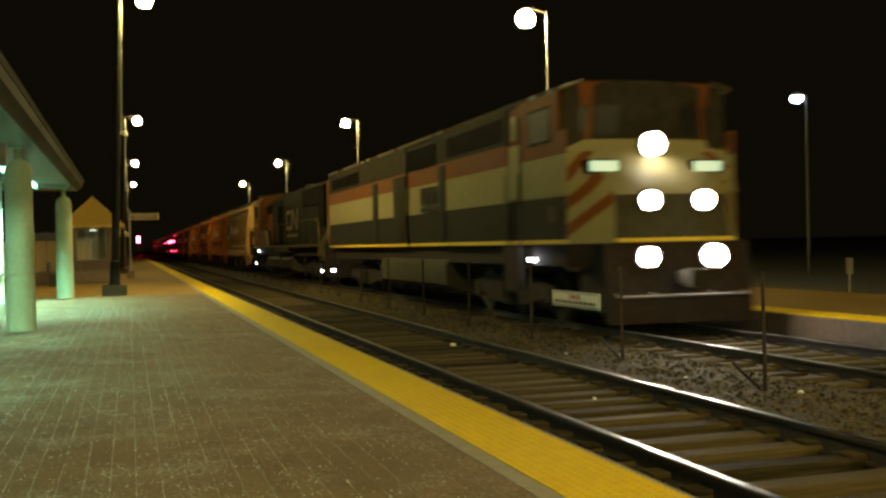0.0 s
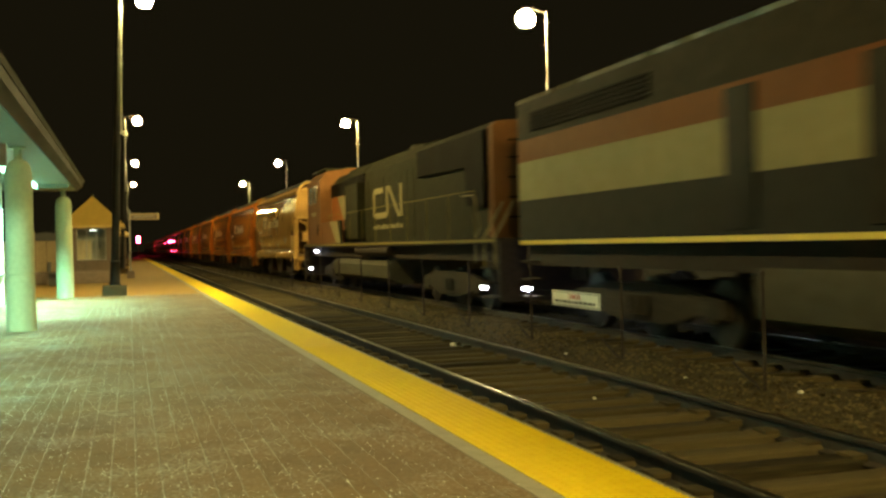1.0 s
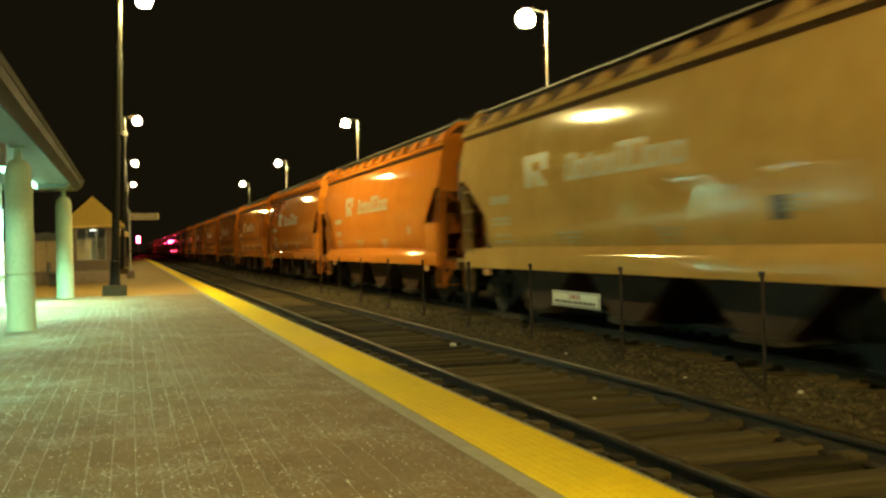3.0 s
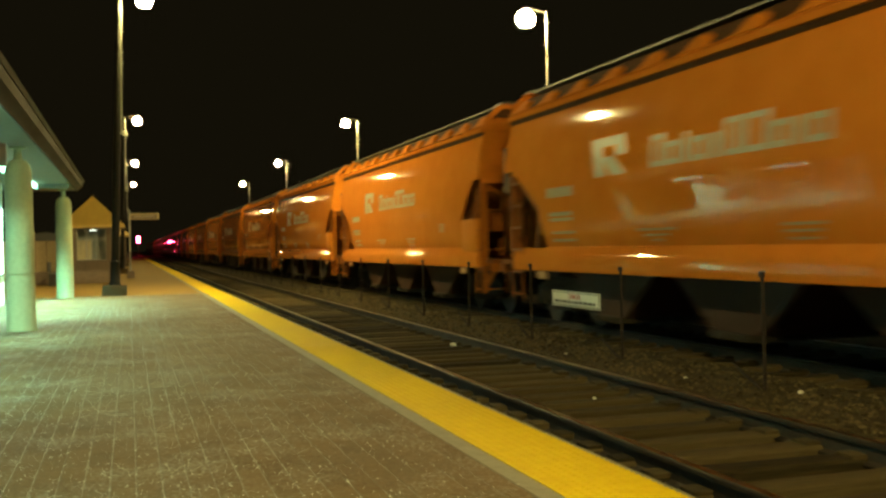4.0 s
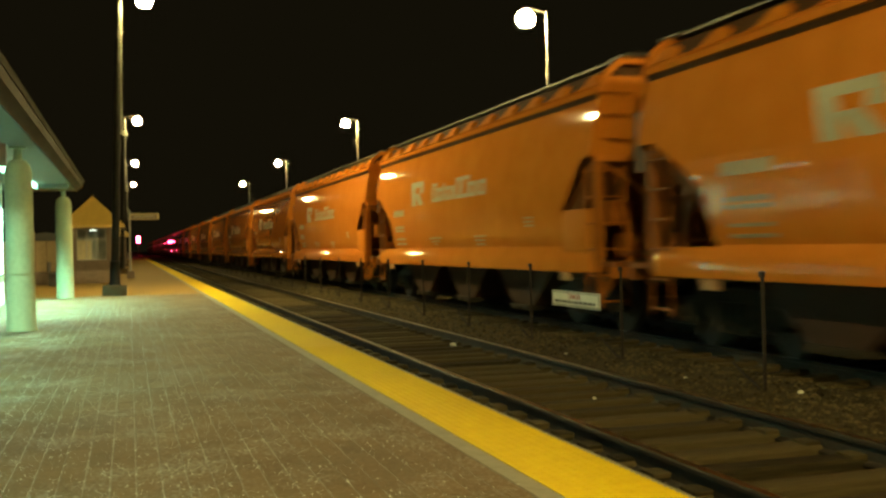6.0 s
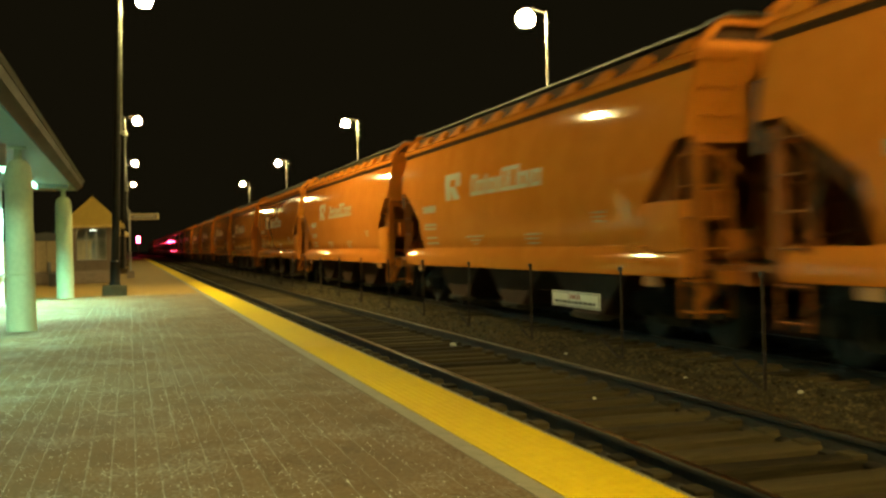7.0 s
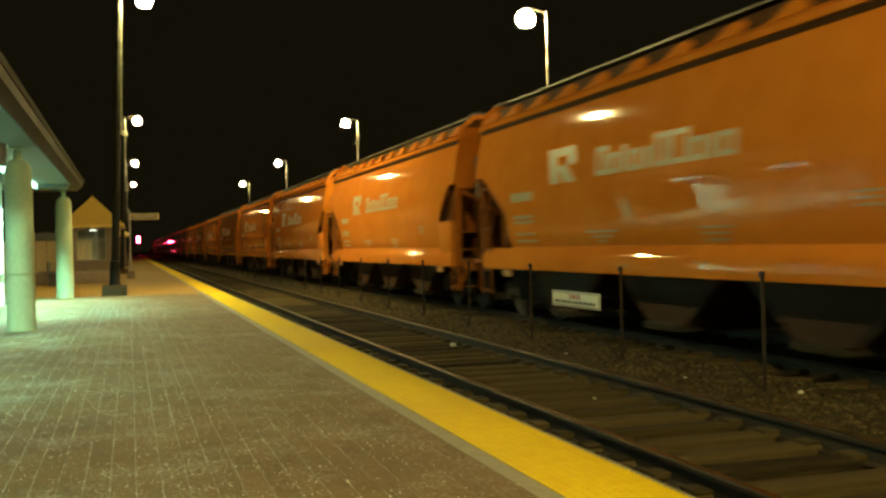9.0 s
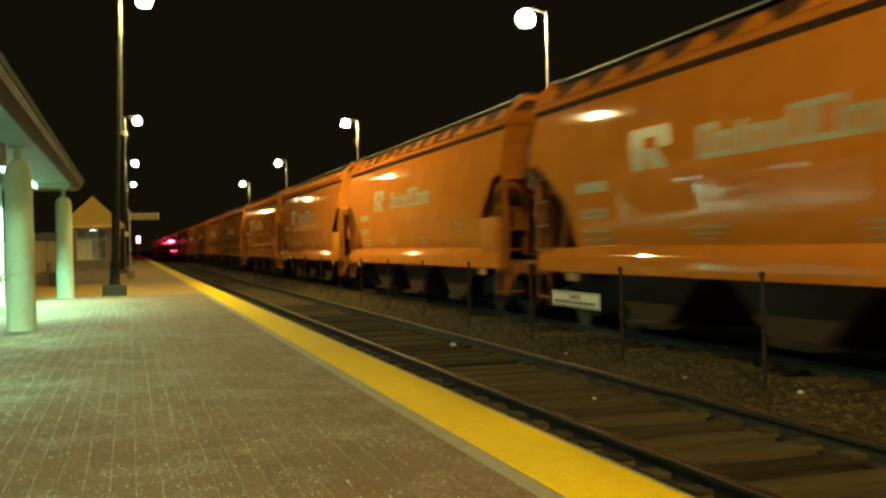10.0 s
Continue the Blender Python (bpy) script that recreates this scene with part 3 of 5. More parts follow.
M_CBLACK = tint("hood_black", (0.0125, 0.0114, 0.0055), (0.0235, 0.0215, 0.011), 0.75, scale=4, bump=0.03, spec=0.04)
M_CRED = tint("cab_red_orange", (0.098, 0.043, 0.014), (0.130, 0.058, 0.020), 0.65, scale=4, bump=0.03, spec=0.04)
M_CABGLASS = tint("dark_cab_glass", (0.008, 0.008, 0.008), (0.016, 0.016, 0.015), 0.3, scale=4, bump=0.0, spec=0.15)
M_DECKLINE = tint("worn_deck_line", (0.10, 0.075, 0.016), (0.17, 0.13, 0.030), 0.7, scale=5, bump=0.0, spec=0.1)
M_TANK = tint("fuel_tank_grey", (0.030, 0.027, 0.018), (0.065, 0.058, 0.040), 0.7, scale=5, bump=0.1, spec=0.04)

WHEEL_R = 0.44
WHEELS = []          # each wheelset that turns, with its place in its bogie


def wheelset_mesh():
    bm = bmesh.new()
    for s in (-1, 1):
        rod(bm, (s * 0.69, 0, 0), (s * 0.82, 0, 0), WHEEL_R, sides=24)
        rod(bm, (s * 0.67, 0, 0), (s * 0.69, 0, 0), WHEEL_R + 0.025, sides=24)
        rod(bm, (s * 0.82, 0, 0), (s * 0.826, 0, 0), WHEEL_R - 0.07, 0.2, sides=16)
        for k in range(6):
            a = k * math.pi / 3
            rod(bm, (s * 0.825, 0.26 * math.cos(a), 0.26 * math.sin(a)), (s * 0.832, 0.26 * math.cos(a), 0.26 * math.sin(a)), 0.05, sides=8)
    rod(bm, (-1.02, 0, 0), (1.02, 0, 0), 0.08, sides=12)
    return mesh_of("wheelset", bm, M_TREAD)


WHEELSET = wheelset_mesh()


def build_bogie(parent, y, axles, reach):
    """A bogie: side frames with springs and axle boxes, a bolster, and turning wheelsets."""
    bm = bmesh.new()
    for s in (-1, 1):
        x0, x1 = sorted((s * 0.90, s * 1.06))
        prism(bm, [(-reach - 0.25, 0.38), (-reach - 0.2, 0.62), (-reach * 0.55, 0.78), (reach * 0.55, 0.78), (reach + 0.2, 0.62), (reach + 0.25, 0.38), (reach - 0.28, 0.42), (reach * 0.4, 0.24), (-reach * 0.4, 0.24), (-reach + 0.28, 0.42)], "x", x0, x1)
        for a in axles:
            box(bm, x0 - 0.02, a - 0.16, 0.32, x1 + 0.03, a + 0.16, 0.6, bevel=0.03)
        for k in (-0.2, 0, 0.2):
            rod(bm, (s * 1.08, k, 0.34), (s * 1.08, k, 0.62), 0.075, sides=10)
    box(bm, -1.0, -0.25, 0.45, 1.0, 0.25, 0.8, bevel=0.03)
    b = part("bogie", bm, M_BOGIE, parent, "greasy cast-steel bogie")
    b.location = (0, y, 0)
    for a in axles:
        w = new("wheelset", WHEELSET)
        w.parent = b
        w.matrix_local = pose(0, a, WHEEL_R)
        WHEELS.append((w, a))
    return b


def coupler(parent, y, s):
    bm = bmesh.new()
    box(bm, -0.07, min(y, y + s * 0.45), 0.72, 0.07, max(y, y + s * 0.45), 0.92, bevel=0.02)
    box(bm, -0.16, min(y + s * 0.35, y + s * 0.58), 0.68, 0.14, max(y + s * 0.35, y + s * 0.58), 0.96, bevel=0.05)
    part("coupler", bm, M_BOGIE, parent, "steel knuckle coupler")


def ladder(parent, x, y, z0, z1, width, material, n, along="y"):
    bm = bmesh.new()
    for s in (-0.5, 0.5):
        if along == "y":
            rod(bm, (x, y + s * width, z0), (x, y + s * width, z1), 0.017, sides=6)
        else:
            rod(bm, (x + s * width, y, z0), (x + s * width, y, z1), 0.025, sides=6)
    stiles = part("ladder", bm, material, parent)
    for k in range(n):
        z = z0 + 0.08 + (z1 - z0 - 0.16) * k / (n - 1)
        bm = bmesh.new()
        if along == "y":
            rod(bm, (x, y - width / 2, z), (x, y + width / 2, z), 0.016, sides=6)
        else:
            rod(bm, (x - width / 2, y, z), (x + width / 2, y, z), 0.016, sides=6)
        part("rung", bm, material, stiles)


HALF = 7.4           # half length over the end platforms; the leading end is at -y
BODY = 6.9           # half length of the side sheets
# side curve: height above the rail, half width
SIDE = [(1.20, 1.585), (1.32, 1.50), (1.42, 1.535), (1.7, 1.575), (2.0, 1.60), (2.3, 1.60), (2.6, 1.585), (2.9, 1.55), (3.15, 1.505), (3.35, 1.46), (3.5, 1.42)]
LEVELS = sorted({h for h, _ in SIDE} | {1.56, 1.885, 1.89, 1.96, 2.15, 2.4, 2.5, 2.639, 2.64})
WIDTHS = [float(w) for w in np.interp(LEVELS, [h for h, _ in SIDE], [w for _, w in SIDE])]


def half_width(h):
    return float(np.interp(h, LEVELS, WIDTHS))


def cut(h, lead):
    """How far the side sheet stops short of the body's end at height h."""
    if h >= 2.64:
        return 0.0
    if lead:
        return float(np.interp(h, [1.89, 2.639], [1.06, 0.30])) if h > 1.887 else 1.08
    return float(np.interp(h, [1.2, 1.56, 1.96, 2.3, 2.639], [1.79, 1.74, 1.64, 1.08, 0.40]))


def side_mark(name, parent, corners, material=None):
    """A flat marking laid on the curved side; corners are (y, height) with two at the foot and two at the head."""
    (ya, yb), (yc, yd), h0, h1 = corners
    bm = bmesh.new()
    rows = []
    for i in range(5):
        u = i / 4
        h = h0 + (h1 - h0) * u
        w = half_width(h) + 0.006
        rows.append((bm.verts.new((-w, ya + (yc - ya) * u, h)), bm.verts.new((-w, yb + (yd - yb) * u, h))))
    for p, q in zip(rows, rows[1:]):
        bm.faces.new((p[0], p[1], q[1], q[0])).smooth = True
    return part(name, bm, material or M_MARK, parent)


def ring_mark(name, parent, y0, y1, h0, h1, t):
    """A hollow block: four bars round an open middle, as one marking."""
    bm = bmesh.new()
    def quad(a, b, c, d):
        n = 3
        rows = []
        for i in range(n + 1):
            h = c + (d - c) * i / n
            w = half_width(h) + 0.006
            rows.append((bm.verts.new((-w, a, h)), bm.verts.new((-w, b, h))))
        for p, q in zip(rows, rows[1:]):
            bm.faces.new((p[0], p[1], q[1], q[0]))
    quad(y0, y0 + t, h0, h1)
    quad(y1 - t, y1, h0, h1)
    quad(y0 + t, y1 - t, h0, h0 + t * 0.7)
    quad(y0 + t, y1 - t, h1 - t * 0.7, h1)
    return part(name, bm, M_MARK, parent)


def side_lettering(side):
    """Emblem, wordmark blocks and rows of data bars on the side sheet."""
    side_mark("emblem", side, ((2.72, 3.05), (2.86, 3.2), 2.31, 2.86))
    side_mark("emblem", side, ((2.12, 2.84), (2.16, 2.85), 2.73, 2.86))
    side_mark("emblem", side, ((2.10, 2.42), (2.12, 2.40), 2.58, 2.728))
    side_mark("emblem", side, ((2.10, 2.50), (2.45, 2.83), 2.31, 2.578))
    y = 1.38
    for wd, hh, hollow in ((0.36, 2.74, True), (0.36, 2.62, True), (0.20, 2.70, False), (0.35, 2.62, True), (0.30, 2.62, False), (0.35, 2.76, True), (0.48, 2.76, True), (0.36, 2.62, True), (0.20, 2.62, False), (0.36, 2.62, True)):
        if hollow:
            ring_mark("wordmark_block", side, y - wd, y, 2.33, hh, 0.10)
        else:
            side_mark("wordmark_block", side, ((y - wd * 0.8, y - wd * 0.2), (y - wd * 0.8, y - wd * 0.2), 2.33, hh))
        y -= wd + 0.035
    rows = [(4.86, 3.86, 2.10, 2.25, 6), (4.8, 3.9, 1.72, 1.77, 5), (4.8, 3.9, 1.80, 1.86, 5), (4.75, 3.9, 1.52, 1.56, 4), (4.75, 3.85, 1.40, 1.44, 4)]
    rows += [(1.84, 0.80, 1.52, 1.55, 3), (1.65, 0.95, 1.45, 1.475, 2), (1.45, 1.15, 1.385, 1.405, 1)]
    rows += [(-1.40, -2.12, 1.52, 1.55, 3), (-1.42, -2.05, 1.45, 1.475, 2), (-1.5, -2.0, 1.37, 1.395, 2)]
    rows += [(-4.2, -4.65, 1.80, 1.825, 2), (-4.22, -4.6, 1.735, 1.76, 2), (-4.22, -4.62, 1.67, 1.695, 2)]
    for y0, y1, h0, h1, n in rows:
        step = (y0 - y1) / n
        for k in range(n):
            b = y0 - k * step
            side_mark("data_bar", side, ((b - step * 0.86, b), (b - step * 0.86, b), h0, h1))


def build_hopper(paint, shaded, label):
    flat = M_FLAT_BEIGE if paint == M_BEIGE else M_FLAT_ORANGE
    darker = M_FLAT_BEIGE if paint == M_BEIGE else M_POST_ORANGE
    t = thing("hopper_car", pose(TRACK_2, 0, RAIL), label, "hopper car", "freight train")
    for s in (-1, 1):
        bm = bmesh.new()
        rows = []
        for h, w in zip(LEVELS, WIDTHS):
            a, b = -BODY + cut(h, True), BODY - cut(h, False)
            ys = [a + (b - a) * k / 16 for k in range(17)]
            rows.append(([bm.verts.new((s * w, y, h)) for y in ys], [bm.verts.new((s * (w - 0.02), y, h)) for y in ys]))
        for (lo, li), (hi, hin) in zip(rows, rows[1:]):
            for k in range(16):
                bm.faces.new((lo[k], lo[k + 1], hi[k + 1], hi[k])).smooth = True
                bm.faces.new((li[k], li[k + 1], hin[k + 1], hin[k])).smooth = True
            for k in (0, -1):
                bm.faces.new((lo[k], hi[k], hin[k], li[k]))
        side = part("side_sheet", bm, paint, t, "smooth curved glossy side sheet")
        if s < 0:
            side_lettering(side)
        # top chord, a dark strip for the shadow line under it, and sill
        bm = bmesh.new()
        prism(bm, [(s * 1.38, 3.552), (s * 1.47, 3.565), (s * 1.475, 3.64), (s * 1.40, 3.71), (s * 1.36, 3.70)], "y", -BODY + 0.02, BODY - 0.02)
        part("top_chord", bm, paint, t, "top chord along the roof edge")
        bm = bmesh.new()
        prism(bm, [(s * 1.36, 3.485), (s * 1.43, 3.485), (s * 1.47, 3.551), (s * 1.36, 3.551)], "y", -BODY + 0.04, BODY - 0.04)
        part("roof_seam", bm, M_ROOFPAINT, t, "dark strip for the shadow under the top chord")
        bm = bmesh.new()
        prism(bm, [(s * 1.50, 0.93), (s * 1.60, 0.93), (s * 1.61, 1.02), (s * 1.61, 1.12), (s * 1.585, 1.2), (s * 1.50, 1.3)], "y", -BODY + 0.1, 6.45)
        part("side_sill", bm, paint, t, "deep side sill with a bevelled top")
        # bright panel that closes the foot of the leading opening
        boxpart("equipment_box", (*sorted((s * 1.40, s * 1.585))[:1], -6.78, 1.24, sorted((s * 1.40, s * 1.585))[1], -5.845, 1.88), flat, t, "plain panel under the leading slope", 0.012)
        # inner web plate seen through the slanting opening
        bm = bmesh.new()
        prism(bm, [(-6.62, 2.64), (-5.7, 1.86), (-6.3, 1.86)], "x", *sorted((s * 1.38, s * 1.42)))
        part("web_plate", bm, shaded, t)
    # roof, walkways, brackets, hatches
    bm = bmesh.new()
    prism(bm, [(-1.38, 3.66), (-1.06, 4.0), (-0.7, 4.05), (0.7, 4.05), (1.06, 4.0), (1.38, 3.66), (1.3, 3.5), (-1.3, 3.5)], "y", -BODY + 0.07, BODY - 0.07)
    part("roof", bm, M_ROOFPAINT, t, "low-pitched roof in a shade-darkened paint")
    for s in (-1, 1):
        bm = bmesh.new()
        box(bm, s * 0.86 - 0.2, -BODY + 0.1, 4.065, s * 0.86 + 0.2, BODY - 0.1, 4.10)
        for k in range(60):
            y = -BODY + 0.15 + k * (2 * BODY - 0.3) / 60
            box(bm, s * 0.86 - 0.2, y, 4.1, s * 0.86 + 0.2, y + 0.05, 4.11)
        part("running_board", bm, M_WALK, t, "grey steel grating walkway")
        for k in range(12):
            y = -BODY + 0.4 + k * (2 * BODY - 0.8) / 11
            bm = bmesh.new()
            outline = [(-0.40, 3.70), (-0.24, 3.745), (-0.17, 3.86), (-0.12, 3.90), (0.12, 3.90), (0.17, 3.86), (0.24, 3.745), (0.40, 3.70)]
            lean = [(1.43 - (h - 3.70) * 0.75, y + d, h) for d, h in outline]
            outer = [bm.verts.new((s * x, yy, h)) for x, yy, h in lean]
            inner = [bm.verts.new((s * (x - 0.12), yy, h - 0.05)) for x, yy, h in lean]
            bm.faces.new(outer)
            bm.faces.new(inner[::-1])
            for i in range(8):
                bm.faces.new((outer[i], outer[(i + 1) % 8], inner[(i + 1) % 8], inner[i]))
            part("walkway_bracket", bm, flat, t)
    for k in range(5):
        y = -5.0 + k * 2.5
        bm = bmesh.new()
        box(bm, -0.5, y - 1.0, 4.01, 0.5, y + 1.0, 4.16, bevel=0.05)
        part("hatch", bm, M_ROOFPAINT, t, "long roof hatch cover")
    for e in (-1, 1):
        def span(a, b):
            return sorted((e * a, e * b))
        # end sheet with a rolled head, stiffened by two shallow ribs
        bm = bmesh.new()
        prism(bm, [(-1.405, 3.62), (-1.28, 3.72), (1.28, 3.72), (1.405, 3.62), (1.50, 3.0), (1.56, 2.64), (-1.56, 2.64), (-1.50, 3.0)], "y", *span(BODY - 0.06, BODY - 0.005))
        end = part("end_sheet", bm, flat if e < 0 else shaded, t, "upper end sheet")
        bm = bmesh.new()
        y = e * (BODY - 0.03)
        for i in range(6):
            arc = [(3.72 + 0.2 * math.sin(radians(q)), 0.2 - 0.2 * math.cos(radians(q))) for q in (15 * i, 15 * (i + 1))]
            v = [bm.verts.new((x, y - e * d, h)) for h, d in arc for x in (-1.27 + (h - 3.72) * 0.8, 1.27 - (h - 3.72) * 0.8)]
            bm.faces.new((v[0], v[1], v[3], v[2])).smooth = True
        part("rolled_head", bm, paint, end, "rounded top of the end sheet")
        for x in (-0.5, 0.5):
            boxpart("rib", (x - 0.03, *span(BODY - 0.004, BODY + 0.05)[:1], 2.66, x + 0.03, span(BODY - 0.004, BODY + 0.05)[1], 3.7), paint, end)
        boxpart("end_beam", (-1.52, *span(BODY - 0.02, BODY + 0.07)[:1], 2.56, 1.52, span(BODY - 0.02, BODY + 0.07)[1], 2.66), paint, t, "beam under the end sheet")
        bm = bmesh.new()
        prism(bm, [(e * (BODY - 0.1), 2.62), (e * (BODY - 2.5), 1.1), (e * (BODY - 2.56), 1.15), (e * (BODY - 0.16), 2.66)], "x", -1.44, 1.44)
        part("slope_sheet", bm, shaded, t, "sloping end sheet in a shade-darkened colour")
        # corner posts and ladders
        for s in (-1, 1):
            yp = BODY + 0.08 if e < 0 else BODY - 0.26
            boxpart("corner_post", (s * 1.5 - 0.055, *span(yp - 0.07, yp + 0.07)[:1], 0.95, s * 1.5 + 0.055, span(yp - 0.07, yp + 0.07)[1], 2.56), darker if e < 0 else shaded, t)
            if e < 0:
                ladder(t, s * 1.57, -BODY + 0.02, 0.43, 2.5, 0.36, darker, 6)
                ladder(t, s * 1.27, -BODY - 0.10, 0.43, 2.5, 0.42, darker, 6, "x")
            else:
                ladder(t, s * 1.57, BODY - 0.56, 0.43, 2.5, 0.5, shaded, 6)
                boxpart("end_gusset", (s * 1.5 - 0.02, BODY - 0.02, 2.3, s * 1.5 + 0.02, BODY + 0.18, 3.1), M_ROOFPAINT, t)
        # rungs on the end sheet
        for h in (2.9, 3.25, 3.58):
            bm = bmesh.new()
            rod(bm, (-1.36, e * (BODY + 0.09), h), (-0.94, e * (BODY + 0.09), h), 0.014, sides=6)
            for x in (-1.36, -0.94):
                rod(bm, (x, e * (BODY + 0.09), h), (x, e * (BODY - 0.01), h), 0.014, sides=6)
            part("grab_iron", bm, flat, end)
        # arched frame that carries the roof walk over the end
        bm = bmesh.new()
        outer = [(-1.46, 3.58), (-1.33, 3.90), (-1.10, 4.09), (1.10, 4.09), (1.33, 3.90), (1.46, 3.58)]
        inner = [(-1.36, 3.58), (-1.25, 3.85), (-1.06, 4.0), (1.06, 4.0), (1.25, 3.85), (1.36, 3.58)]
        for y in span(BODY + 0.0, BODY + 0.10):
            for i in range(5):
                bm.faces.new([bm.verts.new((x, y, h)) for x, h in (outer[i], outer[i + 1], inner[i + 1], inner[i])])
        y0, y1 = span(BODY + 0.0, BODY + 0.10)
        for line in (outer, inner):
            for (xa, za), (xb, zb) in zip(line, line[1:]):
                bm.faces.new([bm.verts.new(p) for p in ((xa, y0, za), (xb, y0, zb), (xb, y1, zb), (xa, y1, za))])
        bmesh.ops.remove_doubles(bm, verts=bm.verts[:], dist=0.001)
        part("end_railing", bm, paint, t, "arched end frame at the roof")
        boxpart("end_walk", (-1.1, *span(BODY - 0.28, BODY + 0.25)[:1], 4.095, 1.1, span(BODY - 0.28, BODY + 0.25)[1], 4.115), M_WALK, t, "steel grating end walk")
        # platform, end sill and coupler
        bm = bmesh.new()
        y0, y1 = span(BODY - 1.5, HALF)
        box(bm, -1.49, y0, 1.02, 1.49, y1, 1.09)
        part("end_platform", bm, shaded, t, "end platform in a shade-darkened colour")
        boxpart("end_sill", (-1.5, *span(HALF - 0.1, HALF)[:1], 0.86, 1.5, span(HALF - 0.1, HALF)[1], 1.015), darker if e < 0 else shaded, t, "painted end sill")
        coupler(t, e * (HALF - 0.3), e)
        # braces between the slope sheet and the platform
        for x in (-0.95, -0.35, 0.35, 0.95):
            bm = bmesh.new()
            prism(bm, [(e * (BODY - 0.05), 1.09), (e * (BODY + 0.08), 1.09), (e * (BODY - 0.25), 2.5), (e * (BODY - 0.42), 2.42)], "x", x - 0.04, x + 0.04)
            part("brace", bm, darker if e < 0 else shaded, t)
        for x in (-1, 1):
            bm = bmesh.new()
            rod(bm, (x * 1.4, e * (BODY + 0.1), 2.5), (x * 0.4, e * (BODY + 0.1), 1.9), 0.045, sides=6)
            rod(bm, (x * 0.4, e * (BODY + 0.1), 1.9), (x * 0.4, e * (BODY + 0.1), 1.09), 0.045, sides=6)
            part("diagonal_brace", bm, darker if e < 0 else shaded, t)
        # steps below the sill
        for s in (-1, 1) if e < 0 else ():
            bm = bmesh.new()
            prism(bm, [(e * (BODY + 0.42), 0.97), (e * (BODY + 0.46), 0.86), (e * (BODY - 0.15), 0.50), (e * (BODY - 0.2), 0.66)], "x", *sorted((s * 1.36, s * 1.42)))
            part("step_brace", bm, darker, t, "slanting brace under the sill")
    # brake gear on the leading platform
    bm = bmesh.new()
    rod(bm, (-1.05, -6.75, 1.32), (-0.1, -6.75, 1.32), 0.19, sides=14)
    box(bm, -1.2, -6.7, 1.62, -0.8, -6.35, 2.0, bevel=0.03)
    box(bm, -0.62, -7.2, 1.12, -0.40, -6.98, 1.95, bevel=0.02)
    part("brake_cylinder", bm, darker, t, "brake cylinder and valve boxes")
    bm = bmesh.new()
    for k in range(18):
        a0, a1 = 2 * math.pi * k / 18, 2 * math.pi * (k + 1) / 18
        rod(bm, (-0.15 + 0.27 * math.cos(a0), -7.22, 2.05 + 0.27 * math.sin(a0)), (-0.15 + 0.27 * math.cos(a1), -7.22, 2.05 + 0.27 * math.sin(a1)), 0.018, sides=6, caps=False)
    for k in range(4):
        a0 = math.pi * k / 2
        rod(bm, (-0.15, -7.2, 2.05), (-0.15 + 0.27 * math.cos(a0), -7.22, 2.05 + 0.27 * math.sin(a0)), 0.014, sides=6)
    rod(bm, (-0.15, -7.2, 2.05), (-0.15, -6.95, 2.05), 0.03, sides=8)
    part("hand_wheel", bm, shaded, t, "spoked hand brake wheel")
    bm = bmesh.new()
    rod(bm, (-1.2, -7.05, 1.18), (0.9, -7.05, 1.5), 0.03, sides=8)
    rod(bm, (-0.9, -7.1, 1.09), (-0.7, -7.1, 2.2), 0.025, sides=8)
    part("brake_pipe", bm, shaded, t)
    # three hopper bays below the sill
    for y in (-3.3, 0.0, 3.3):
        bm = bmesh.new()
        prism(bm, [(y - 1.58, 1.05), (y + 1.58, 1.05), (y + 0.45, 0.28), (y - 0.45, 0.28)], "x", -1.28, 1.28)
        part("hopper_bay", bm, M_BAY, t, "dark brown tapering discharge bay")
        bm = bmesh.new()
        box(bm, -1.36, y - 0.42, 0.2, 1.36, y + 0.42, 0.29, bevel=0.01)
        rod(bm, (-1.4, y, 0.24), (1.4, y, 0.24), 0.035, sides=8)
        part("outlet_gate", bm, M_BOGIE, t)
    boxpart("centre_sill", (-0.2, -HALF + 0.2, 0.7, 0.2, HALF - 0.2, 1.015), M_UNDER, t)
    for y in (-HALF + 1.85, HALF - 1.85):
        build_bogie(t, y, (-0.89, 0.89), 0.95)
    for y in (-6.0, 5.1):
        boxpart("placard", (-1.625, y - 0.19, 0.80, -1.60, y + 0.19, 0.92), M_REFLECT, t, "worn orange reflector plate")
    if paint == M_BEIGE:
        side_mark("stencil", t, ((-4.3, -3.95), (-4.3, -3.95), 1.58, 1.84), M_DARKINK)
    return t


